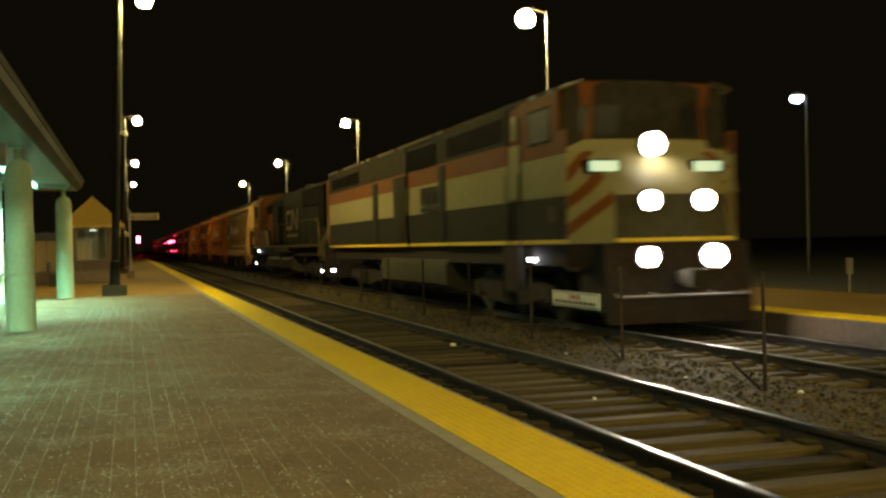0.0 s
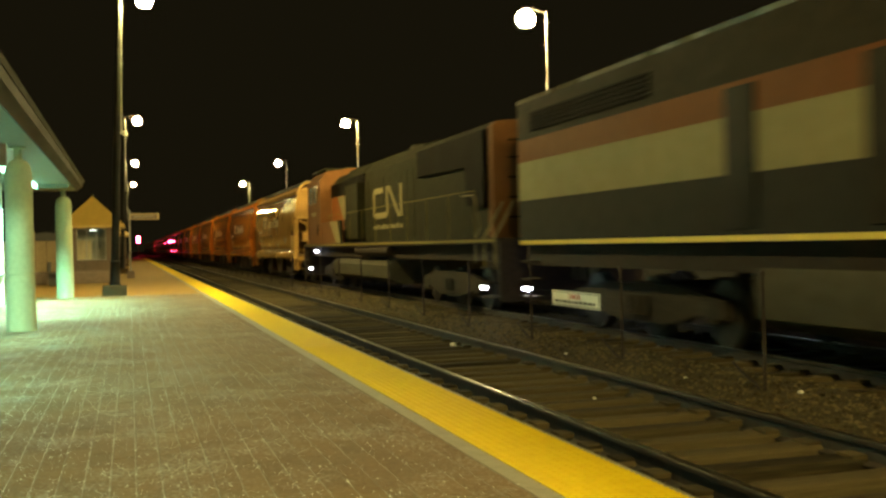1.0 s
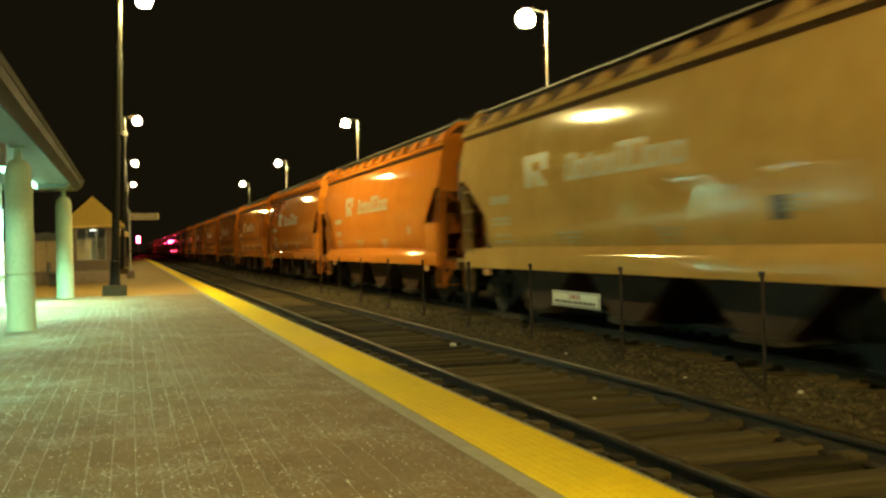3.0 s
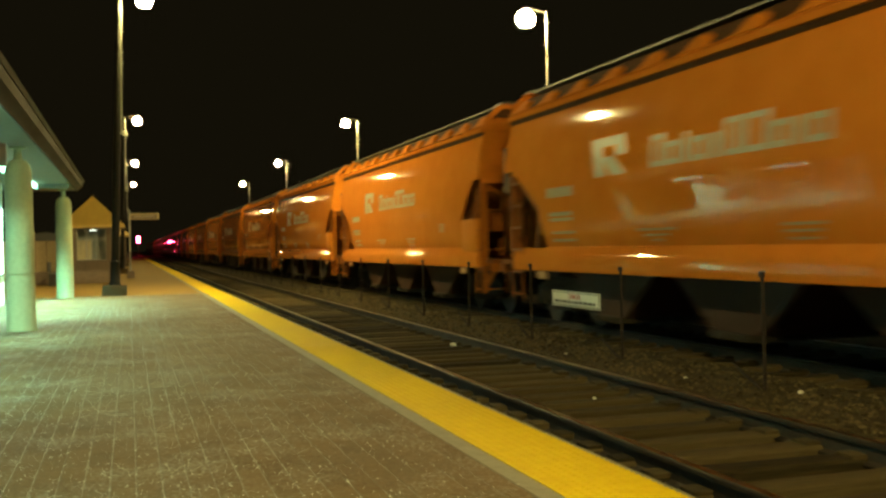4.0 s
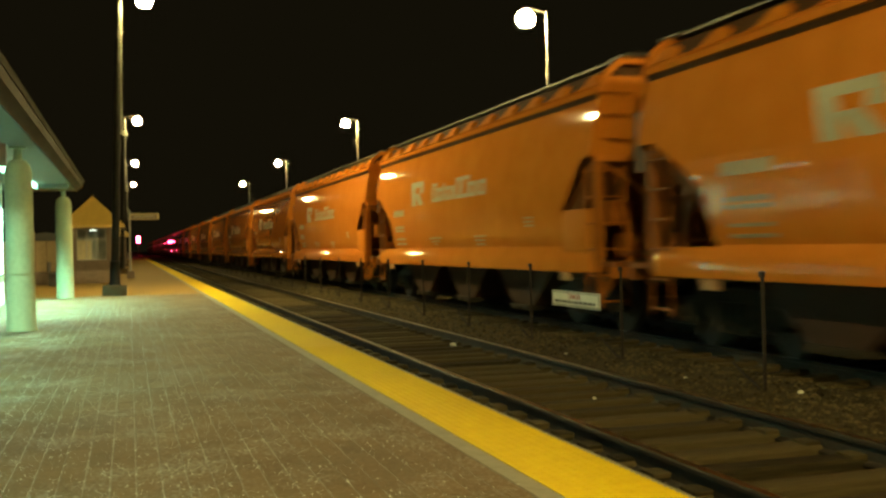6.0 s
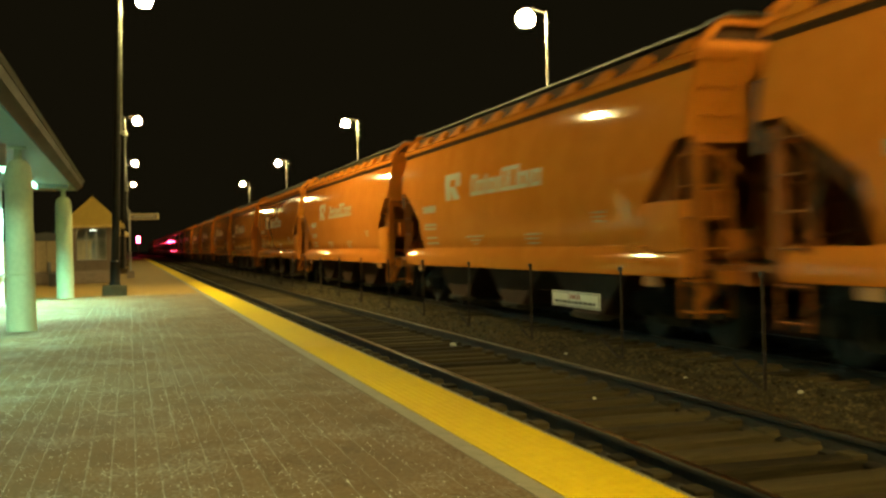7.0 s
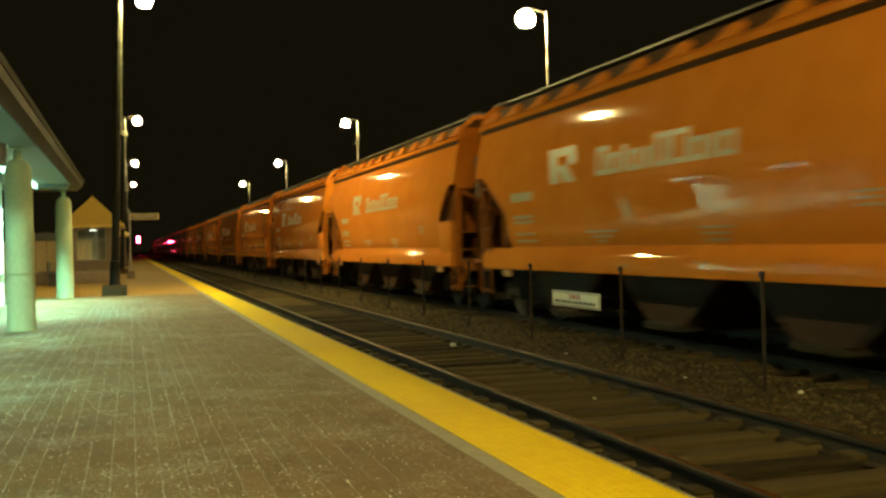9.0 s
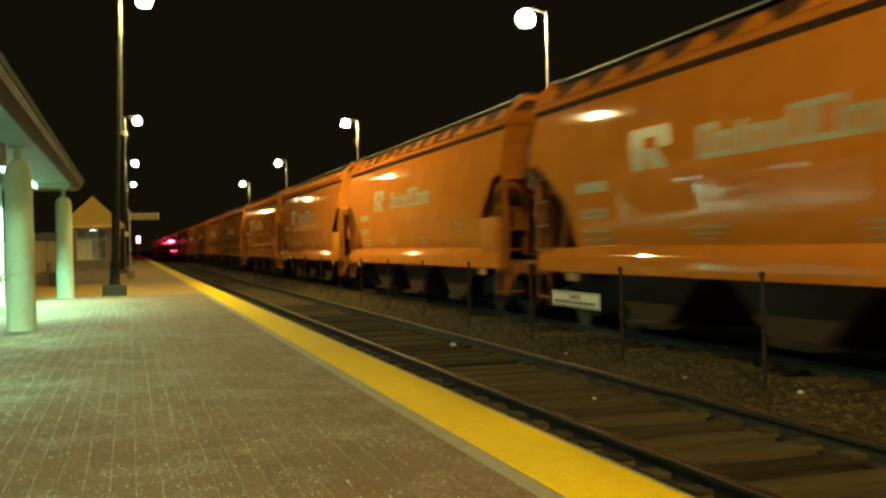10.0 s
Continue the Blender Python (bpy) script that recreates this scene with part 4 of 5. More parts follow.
def build_cowl_loco():
    """Leading full-width diesel: red, cream and blue-grey bands over a yellow line."""
    t = thing("diesel_locomotive", pose(TRACK_2, 0, RAIL), "leading cowl diesel, red cream and blue-grey bands, headlights lit", "locomotive", "freight train")
    F, R = -10.05, 10.2      # front and rear of the body sides
    W = 1.5
    bands = ((1.36, 1.43, M_LSTRIPE, "yellow line along the lower edge"), (1.43, 2.12, M_LBLUE, "blue-grey lower panel"), (2.12, 2.78, M_CREAM, "cream side panel"), (2.78, 3.16, M_LRED, "dull red side panel"), (3.16, 3.85, M_LROOF, "grimy upper panel"))
    for s in (-1, 1):
        segs = [(F + 0.12, F + 2.0), (F + 2.0, F + 2.75), (F + 2.75, F + 7.2), (F + 7.2, F + 9.9), (F + 9.9, F + 15.2), (F + 15.2, R)]
        for i, (a, b) in enumerate(segs):
            inset = 0.05 if i in (1, 3) else 0.0
            for h0, h1, m, text in bands:
                upper = h0 > 3.1
                if upper and i < 2:
                    m, text = M_LRED, "dull red cab side panel"
                a0 = F + 0.44 if upper and i == 0 else a
                x0, x1 = sorted((s * (W - inset), s * (W - inset - 0.02)))
                boxpart("side_panel", (x0, a0 + 0.006, h0, x1, b - 0.006, h1 - 0.002), m, t, text)
    bm = bmesh.new()
    prism(bm, [(-W + 0.06, 1.36), (W - 0.06, 1.36), (W - 0.06, 3.8), (1.1, 3.92), (0.5, 3.97), (-0.5, 3.97), (-1.1, 3.92), (-W + 0.06, 3.8)], "y", F + 0.32, R - 0.02)
    part("body", bm, M_LROOF, t, "dark grimy roof and body")
    bm = bmesh.new()
    for s in (-1, 1):
        prism(bm, [(s * W, 3.8), (s * (W + 0.015), 3.86), (s * 1.15, 3.97), (s * 1.13, 3.93)], "y", F + 0.22, R)
    part("roof_edge", bm, M_ROOFEDGE, t, "shiny roof edge with its highlight in the colour")
    # grilles, doors, windows, patches of lettering
    def grille(y0, y1, h0, h1):
        for s in (-1, 1):
            bm2 = bmesh.new()
            box(bm2, *sorted((s * (W + 0.004), s * (W + 0.012)))[:1], y0, h0, sorted((s * (W + 0.004), s * (W + 0.012)))[1], y1, h1)
            n = max(3, int((h1 - h0) / 0.06))
            for k in range(n):
                h = h0 + (h1 - h0) * (k + 0.5) / n
                box(bm2, *sorted((s * (W + 0.012), s * (W + 0.03)))[:1], y0, h - 0.012, sorted((s * (W + 0.012), s * (W + 0.03)))[1], y1, h + 0.012)
            part("intake_grille", bm2, M_GRILLE, t, "dark louvred intake grille")
    grille(F + 15.4, F + 19.6, 3.26, 3.60)
    grille(F + 7.3, F + 9.7, 3.22, 3.66)
    grille(F + 3.0, F + 6.4, 3.24, 3.66)
    for y0, y1 in ((F + 9.95, F + 11.2), (F + 13.0, F + 13.6), (F + 6.6, F + 7.1)):
        for s in (-1, 1):
            x0, x1 = sorted((s * W, s * (W + 0.02)))
            boxpart("access_door", (x0, y0, 1.5, x1, y1, 3.1), M_LBLUE if y1 - y0 < 0.7 else M_LROOF, t, "", 0.005)
    for s in (-1, 1):
        x0, x1 = sorted((s * W, s * (W + 0.015)))
        w = boxpart("cab_window", (x0, F + 0.75, 3.06, x1, F + 1.6, 3.56), M_CABGLASS, t, "dark side window")
        for dims in ((x0, F + 0.69, 3.0, x1 + 0.01, F + 1.66, 3.06), (x0, F + 0.69, 3.56, x1 + 0.01, F + 1.66, 3.61), (x0, F + 0.69, 3.06, x1 + 0.01, F + 0.75, 3.56), (x0, F + 1.6, 3.06, x1 + 0.01, F + 1.66, 3.56)):
            boxpart("window_frame", dims, M_LROOF, w)
        boxpart("door", (x0, F + 2.1, 2.2, x1, F + 2.65, 3.1), M_CREAM, t, "cream side door", 0.004)
        boxpart("door_pane", (x0, F + 2.2, 3.2, x1 + 0.004, F + 2.52, 3.62), M_CREAM, t, "pale door window shade", 0.004)
        for y in (F + 2.03, F + 2.72):
            bm = bmesh.new()
            rod(bm, (s * (W + 0.06), y, 0.7), (s * (W + 0.06), y, 2.6), 0.014, sides=8)
            part("handrail", bm, M_TANK, t)
        boxpart("step_well", (x0 - 0.1, F + 2.05, 0.55, x1 + 0.02, F + 2.7, 1.36), M_UNDER, t)
        boxpart("ledge", (x0, F + 0.1, 2.16, x1 + 0.02, F + 3.0, 2.19), M_CREAM, t)
        bm = bmesh.new()
        box(bm, x0, F + 0.55, 1.72, x1 + 0.002, F + 0.85, 1.98)
        part("emblem", bm, M_TANK, t)
        for k, y in enumerate((F + 6.9, F + 7.35, F + 7.8, F + 8.25)):
            boxpart("lettering_block", (x0, y, 2.30, x1 + 0.004, y + 0.34, 2.70), M_LBLUE, t)
        boxpart("lettering_bar", (x0, F + 6.9, 2.16, x1 + 0.004, F + 8.6, 2.24), M_LBLUE, t)
    # nose: a tapering wedge with striped facets and two windscreens
    N0, N1 = F - 0.62, F + 0.12
    # height, front, half width of the flat front, where the side begins, half width there
    rows = [(0.98, N0 + 0.05, 0.95, N1, 1.5), (1.36, N0, 1.0, N1, 1.5), (2.1, N0 + 0.06, 0.95, N1, 1.5), (2.32, N0 + 0.26, 0.95, N1, 1.5), (2.55, F + 0.02, 0.95, N1 + 0.08, 1.5), (2.84, F + 0.17, 0.95, N1 + 0.2, 1.5), (3.02, F + 0.2, 1.0, F + 0.42, 1.5), (3.62, F + 0.16, 0.95, F + 0.45, 1.5), (3.86, F + 0.14, 0.95, F + 0.45, 1.5), (3.93, F + 0.16, 0.8, F + 0.3, 1.15), (3.97, F + 0.28, 0.4, F + 0.33, 0.6)]
    bm = bmesh.new()
    ring = []
    for h, y, w, yb, wb in rows:
        ring.append([bm.verts.new(p) for p in ((-wb, yb, h), (-w, y + 0.1, h), (-w * 0.5, y, h), (w * 0.5, y, h), (w, y + 0.1, h), (wb, yb, h))])
    for i, (a, b) in enumerate(zip(ring, ring[1:])):
        for k in range(5):
            f = bm.faces.new((a[k], a[k + 1], b[k + 1], b[k]))
            # front facets coloured darker, for how they look against the headlight glare
            f.material_index = 2 if i == 0 else (4 if i == 1 and 0 < k < 4 else 1) if i < 6 else (5 if 0 < k < 4 else 0)
    bm.faces.new(ring[0])
    bm.faces.new(ring[-1][::-1])
    nose = part("nose", bm, (M_LRED, M_CREAM, M_UNDER, M_CABGLASS, M_TANK, M_LROOF), t, "cream nose with slanting red stripes")
    for k in range(5):
        if k == 2:
            continue
        def on(h, u):
            pts = []
            for q in (k, k + 1):
                pts.append([float(np.interp(h, [r[0] for r in rows], v)) for v in zip(*[((-r[4], r[3]), (-r[2], r[1] + 0.1), (-r[2] * 0.5, r[1]), (r[2] * 0.5, r[1]), (r[2], r[1] + 0.1), (r[4], r[3]))[q] for r in rows])])
            p = [pts[0][i] * (1 - u) + pts[1][i] * u for i in (0, 1)]
            return p[0] * 1.004, p[1] - 0.012, h
        bm = bmesh.new()
        bm.faces.new([bm.verts.new(on(h, u)) for h, u in ((3.1, 0.12), (3.1, 0.88), (3.56, 0.88), (3.56, 0.12))])
        part("windscreen", bm, M_CABGLASS, nose, "dark windscreen pane")
    # slanting red stripes that follow the corner facets
    levels = [r[0] for r in rows]
    def facet(s, u, h):
        yb, wb, yf, wf = (float(np.interp(h, levels, col)) for col in ([r[3] for r in rows], [r[4] for r in rows], [r[1] + 0.1 for r in rows], [r[2] for r in rows]))
        return (s * (wb * (1 - u) + wf * u + 0.008), yb * (1 - u) + yf * u - 0.012, h)
    for s in (-1, 1):
        for k in range(3):
            bm = bmesh.new()
            a, steps = 1.46 + k * 0.42, 8
            lines = []
            for i in range(steps + 1):
                u = 0.02 + 0.96 * i / steps
                h0, h1 = a + 0.52 * u, a + 0.52 * u + 0.20
                lines.append([bm.verts.new(facet(s, u, min(h0 + (h1 - h0) * j / 3, 2.83))) for j in range(4)])
            for p, q in zip(lines, lines[1:]):
                for j in range(3):
                    bm.faces.new((p[j], q[j], q[j + 1], p[j + 1]))
            part("stripe", bm, M_LRED, nose, "red diagonal stripe")
    boxpart("yellow_line", (-0.98, N0 - 0.03, 1.37, 0.98, N0 + 0.15, 1.43), M_LSTRIPE, nose)
    # pilot, steps and coupler
    bm = bmesh.new()
    prism(bm, [(N0 - 0.02, 1.3), (N0 - 0.08, 0.9), (N0 - 0.2, 0.14), (N0 - 0.05, 0.12), (N0 + 0.2, 0.5), (N0 + 0.9, 0.6), (N0 + 0.9, 1.36), (N0, 1.36)], "x", -1.22, 1.22)
    part("pilot", bm, M_UNDER, t, "dark snow-plough pilot")
    bm = bmesh.new()
    rod(bm, (-1.1, N0 - 0.24, 0.55), (1.1, N0 - 0.24, 0.55), 0.02, sides=8)
    for x in (-1.1, -0.5, 0.5, 1.1):
        rod(bm, (x, N0 - 0.24, 0.55), (x, N0 - 0.1, 0.6), 0.018, sides=8)
    part("uncoupling_lever", bm, M_GALV, t)
    coupler(t, N0 - 0.1, -1)
    coupler(t, R - 0.1, 1)
    for x, h, y, r in ((0.01, 2.93, F + 0.15, 0.19), (-0.46, 2.0, N0, 0.145), (0.46, 2.0, N0, 0.15), (-0.56, 1.14, N0 - 0.1, 0.15), (0.56, 1.14, N0 - 0.1, 0.175)):
        bm = bmesh.new()
        rod(bm, (x, y + 0.06, h), (x, y - 0.05, h), r + 0.04, sides=20)
        hl = part("headlight", bm, M_UNDER, t, "round headlight, brightly lit")
        bm = bmesh.new()
        rod(bm, (x, y - 0.052, h), (x, y - 0.075, h), r, r * 0.8, sides=20)
        part("lens", bm, M_WHITELAMP, hl, "glaring white lens")
    for s in (-1, 1):
        bm = bmesh.new()
        box(bm, s * 0.92 - 0.27, F - 0.02, 2.46, s * 0.92 + 0.27, F + 0.3, 2.68, bevel=0.02)
        nb = part("number_board", bm, M_UNDER, t, "lit number board")
        bm = bmesh.new()
        box(bm, s * 0.92 - 0.24, F - 0.035, 2.49, s * 0.92 + 0.24, F - 0.023, 2.65)
        part("lens", bm, M_NUMLAMP, nb, "glowing pale green panel")
    # underframe, tank, bogies
    boxpart("underframe", (-1.35, F + 0.2, 1.0, 1.35, R, 1.355), M_UNDER, t)
    bm = bmesh.new()
    prism(bm, [(-1.35, 1.06), (-1.42, 0.9), (-1.38, 0.5), (-1.1, 0.36), (1.1, 0.36), (1.38, 0.5), (1.42, 0.9), (1.35, 1.06)], "y", F + 7.0, F + 13.2)
    part("fuel_tank", bm, M_TANK, t, "grey fuel tank")
    for y in (F + 3.9, R - 3.6):
        build_bogie(t, y, (-1.9, 0.0, 1.9), 2.0)
    for s in (-1, 1):
        bm = bmesh.new()
        box(bm, s * 1.42 - 0.05, F + 1.78, 1.07, s * 1.42 + 0.05, F + 1.88, 1.12, bevel=0.012)
        part("step_light", bm, M_STEPLAMP, t, "small white step light, lit")
        bm = bmesh.new()
        box(bm, s * 1.42 - 0.05, R - 0.16, 0.56, s * 1.42 + 0.05, R - 0.06, 0.61, bevel=0.012)
        part("step_light", bm, M_STEPLAMP, t, "small white step light, lit")
        for k in range(3):
            boxpart("step", (s * 1.4 - 0.12, R - 0.5, 0.45 + 0.3 * k, s * 1.4 + 0.12, R - 0.1, 0.48 + 0.3 * k), M_UNDER, t)
    for x in (-0.7, 0.7):
        bm = bmesh.new()
        rod(bm, (x, R + 0.02, 1.4), (x, R + 0.02, 2.4), 0.025, sides=8)
        part("end_handrail", bm, M_CREAM, t)
    for y in (F + 6.3, F + 8.6, F + 12, F + 14.5, F + 17):
        bm = bmesh.new()
        box(bm, -0.45, y - 0.7, 4.03, 0.45, y + 0.7, 4.12, bevel=0.04)
        part("roof_vent", bm, M_LROOF, t)
    return t


def build_hood_loco():
    """Second diesel, running cab last: black hood, red-orange cab and end."""
    t = thing("diesel_locomotive", pose(TRACK_2, 0, RAIL), "trailing black hood diesel with an orange cab and end", "locomotive", "freight train")
    F, R = -11.2, 11.2       # deck ends; the long hood leads
    bm = bmesh.new()
    box(bm, -1.5, F, 1.38, 1.5, R, 1.50, bevel=0.01)
    part("deck", bm, M_UNDER, t, "walkway deck")
    for s in (-1, 1):
        x0, x1 = sorted((s * 1.5, s * 1.512))
        boxpart("deck_line", (x0, F + 0.1, 1.42, x1, R - 0.1, 1.475), M_DECKLINE, t, "pale line along the deck edge")
    def hood(name, y0, y1, w, top, m, label="", crown=0.1, drop=0.35):
        bm2 = bmesh.new()
        prism(bm2, [(-w, 1.5), (w, 1.5), (w, top - drop), (w - drop * 0.8, top - 0.02), (0.4, top + crown), (-0.4, top + crown), (-w + drop * 0.8, top - 0.02), (-w, top - drop)], "y", y0, y1)
        return part(name, bm2, m, t, label)
    hood("hood_end", F + 1.3, F + 1.6, 1.08, 3.86, M_CRED, "red-orange hood end", 0.02, 0.12)
    hood("hood", F + 1.6, F + 7.3, 1.08, 3.87, M_CBLACK, "glossy black hood", 0.02, 0.14)
    hood("hood", F + 7.3, F + 13.4, 1.06, 3.98, M_CBLACK, "glossy black hood")
    hood("hood", F + 13.4, F + 16.5, 1.08, 3.98, M_CBLACK, "glossy black hood")
    for s in (-1, 1):
        def plate(name, y0, y1, h0, h1, w, m, label="", thick=0.014):
            x0, x1 = sorted((s * w, s * (w + thick)))
            return boxpart(name, (x0, y0, h0, x1, y1, h1), m, t, label)
        bm = bmesh.new()
        prism(bm, [(-4.55, 3.70), (-4.5, 3.07), (-8.3, 3.03), (-8.45, 2.2), (-9.55, 2.12), (-9.55, 3.70)], "x", *sorted((s * 1.075, s * 1.17)))
        part("radiator_housing", bm, M_GRILLE, t, "dark flared radiator intake")
        plate("dark_panel", 1.88, 4.35, 3.38, 3.62, 1.08, M_GRILLE, "black upper hood panel", 0.03)
        plate("door_recess", 4.6, 7.44, 1.52, 3.12, 1.055, M_DOORRED, "red-orange door recess behind the cab")
        plate("upper_panel", 4.4, 7.4, 3.14, 3.56, 1.08, M_GRILLE, "black panel over the door recess", 0.02)
        for k in range(9):
            y = F + 7.4 + k * 0.66
            plate("hood_door", y, y + 0.62, 1.62, 3.35, 1.06, M_CBLACK)
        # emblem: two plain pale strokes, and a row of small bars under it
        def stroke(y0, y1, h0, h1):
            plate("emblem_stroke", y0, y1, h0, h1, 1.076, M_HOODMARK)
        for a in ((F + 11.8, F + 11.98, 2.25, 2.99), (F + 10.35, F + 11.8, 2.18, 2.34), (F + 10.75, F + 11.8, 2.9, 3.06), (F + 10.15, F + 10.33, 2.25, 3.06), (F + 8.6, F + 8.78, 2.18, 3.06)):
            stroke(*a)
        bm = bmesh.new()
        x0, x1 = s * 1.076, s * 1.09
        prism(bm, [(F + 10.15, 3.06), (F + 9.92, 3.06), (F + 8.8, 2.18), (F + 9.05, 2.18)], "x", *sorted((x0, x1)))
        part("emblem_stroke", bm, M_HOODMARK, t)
        for k in range(9):
            plate("lettering_bar", F + 8.6 + k * 0.38, F + 8.8 + k * 0.38 + 0.05 * (k % 3), 1.87, 1.97 + 0.03 * (k % 2), 1.076, M_HOODMARK)
        plate("equipment_cabinet", 1.95, 3.82, 1.62, 3.34, 1.08, M_CBLACK, "black equipment cabinet on the walkway", 0.24)
        bm = bmesh.new()
        for y in np.arange(F + 1.4, F + 17.5, 1.75):
            rod(bm, (s * 1.46, y, 1.5), (s * 1.46, y, 2.45), 0.006, sides=6)
        rod(bm, (s * 1.46, F + 1.4, 2.45), (s * 1.46, F + 17.4, 2.45), 0.008, sides=6)
        part("handrail", bm, M_DECKLINE, t, "thin pale walkway handrail")
        # bent grab rails at the leading end
        for y in (F + 0.08, F + 0.14, F + 0.68, F + 0.74):
            bm = bmesh.new()
            rod(bm, (s * 1.5, y, 0.9), (s * 1.5, y, 1.5), 0.011, sides=8)
            rod(bm, (s * 1.5, y, 1.5), (s * 1.12, y - 0.05, 2.2), 0.011, sides=8)
            part("end_handrail", bm, M_HOODMARK, t, "bent pale grab rails")
        for d in (0.0, 0.07):
            bm = bmesh.new()
            for p, q in (((-9.1, 2.38), (-9.85, 2.36)), ((-9.85, 2.36), (-9.98, 2.25)), ((-9.98, 2.25), (-10.2, 1.70)), ((-10.2, 1.70), (-9.9, 1.5)), ((-9.9, 1.5), (-9.88, 1.0))):
                rod(bm, (s * (1.49 - d * 0.3), p[0] + d, p[1]), (s * (1.49 - d * 0.3), q[0] + d, q[1]), 0.011, sides=8)
            part("walkway_rail", bm, M_HOODMARK, t, "bent pale rail at the steps")
        for e in (F + 0.55, R - 0.6):
            for k in range(4):
                boxpart("step", (s * 1.38 - 0.14, e - 0.35, 0.35 + 0.28 * k, s * 1.38 + 0.14, e + 0.35, 0.38 + 0.28 * k), M_UNDER, t)
        # cab side: orange with a white wedge, red door recess and a window
        plate("side_box", 4.6, R - 3.75, 1.5, 2.25, 1.40, M_CRED, "dull red equipment box beside the cab", 0.08)
        for low, high in (([(3.92, 1.52), (4.68, 1.52), (5.77, 2.24), (4.46, 2.24)], 1.482), ([(4.17, 2.3), (5.3, 2.3), (6.25, 3.1), (4.69, 3.1)], 1.082)):
            bm = bmesh.new()
            prism(bm, low, "x", *sorted((s * high, s * (high + 0.012))))
            part("cab_wedge", bm, M_HOODMARK, t, "pale slanting wedge beside the cab")
        plate("side_box", 3.9, 4.58, 1.5, 2.25, 1.40, M_CBLACK, "", 0.08)
        w = plate("cab_window", R - 3.2, R - 1.5, 2.98, 3.6, 1.5, M_CABPANE, "cab side window with dim interior light painted in")
        for y in (R - 3.25, R - 2.38, R - 1.5):
            x0, x1 = sorted((s * 1.5, s * 1.53))
            boxpart("window_frame", (x0, y, 2.9, x1, y + 0.06, 3.65), M_CRED, w)
        plate("lettering_bar", R - 2.9, R - 1.9, 2.52, 2.66, 1.5, M_HOODMARK)
        plate("vent", R - 3.3, R - 3.1, 1.8, 2.2, 1.5, M_GRILLE)
    hood("cab", R - 3.75, R - 1.1, 1.5, 4.1, M_CRED, "red-orange cab")
    hood("hood", F + 16.5, R - 3.75, 1.06, 3.9, M_CBLACK, "hood end behind the cab")
    bm = bmesh.new()
    box(bm, -1.3, R - 3.7, 4.12, 1.3, R - 1.15, 4.2, bevel=0.03)
    part("cab_roof", bm, M_CBLACK, t)
    bm = bmesh.new()
    box(bm, -0.35, R - 2.6, 4.2, 0.35, R - 1.8, 4.33, bevel=0.05)
    part("roof_unit", bm, M_CBLACK, t)
    for y in (F + 2.8, F + 4.6, F + 9.3):
        bm = bmesh.new()
        lathe(bm, (0, y, 3.87 if y < F + 7 else 4.0), [(0.62, 0), (0.6, 0.12), (0.3, 0.16)], 18)
        part("roof_fan", bm, M_LROOF, t)
    for h in (1.9, 2.3, 2.7, 3.1, 3.45):
        boxpart("end_louvre", (-0.75, F + 1.27, h, 0.75, F + 1.30, h + 0.035), M_GRILLE, t)
    bm = bmesh.new()
    for x in (-0.14, 0.14):
        rod(bm, (x, F + 1.31, 3.62), (x, F + 1.20, 3.62), 0.11, sides=14)
    part("end_lamp", bm, M_GALV, t, "unlit twin lamp in the hood end")
    boxpart("end_cab_window", (-0.9, R - 1.12, 3.0, 0.9, R - 1.085, 3.6), M_CABGLASS, t)
    bm = bmesh.new()
    rod(bm, (-1.42, F + 8.6, 1.25), (-1.42, F + 12.7, 1.25), 0.12, sides=14)
    part("air_tank", bm, M_UNDER, t, "long dark air reservoir")
    bm = bmesh.new()
    prism(bm, [(-1.3, 1.0), (-1.42, 0.85), (-1.38, 0.5), (-1.05, 0.34), (1.05, 0.34), (1.38, 0.5), (1.42, 0.85), (1.3, 1.0)], "y", F + 8.9, F + 16.7)
    part("fuel_tank", bm, M_TANK, t, "grey fuel tank")
    boxpart("underframe", (-1.3, F + 0.2, 1.05, 1.3, R - 0.2, 1.38), M_UNDER, t)
    for y in (F + 4.4, R - 4.3):
        build_bogie(t, y, (-1.9, 0.0, 1.9), 2.0)
    for e, s2 in ((F, -1), (R, 1)):
        bm = bmesh.new()
        y0, y1 = sorted((e, e + s2 * 0.12))
        box(bm, -1.48, y0, 0.3, 1.48, y1, 1.45, bevel=0.02)
        part("pilot", bm, M_UNDER, t)
        coupler(t, e, s2)
    for s in (-1, 1):
        for y, h in ((F + 1.1, 0.5), (R - 2.2, 1.22), (R - 0.9, 0.55)):
            bm = bmesh.new()
            box(bm, s * 1.4 - 0.04, y - 0.05, h, s * 1.4 + 0.04, y + 0.05, h + 0.045, bevel=0.01)
            part("step_light", bm, M_STEPLAMP, t, "small white step light, lit")
    return t


lead_loco = build_cowl_loco()
second_loco = build_hood_loco()
first_hopper = build_hopper(M_BEIGE, M_BEIGE_SHADE, "beige covered hopper car with curved sides and pale lettering")
orange_hopper = build_hopper(M_ORANGE, M_ORANGE_SHADE, "orange covered hopper car with curved glossy sides and pale lettering")
TRAIN = [(lead_loco, 25.0), (second_loco, 47.6), (first_hopper, 60.0 + PITCH / 2)]
TRAIN.append((orange_hopper, 60.0 + PITCH * 1.5))
for i in range(2, 31):
    car = copy_thing(orange_hopper, pose(TRACK_2, 0, RAIL))
    TRAIN.append((car, 60.0 + PITCH * (i + 0.5)))
    WHEELS += [(o, o.location.y) for o in car.children_recursive if o.name.startswith("wheelset")]


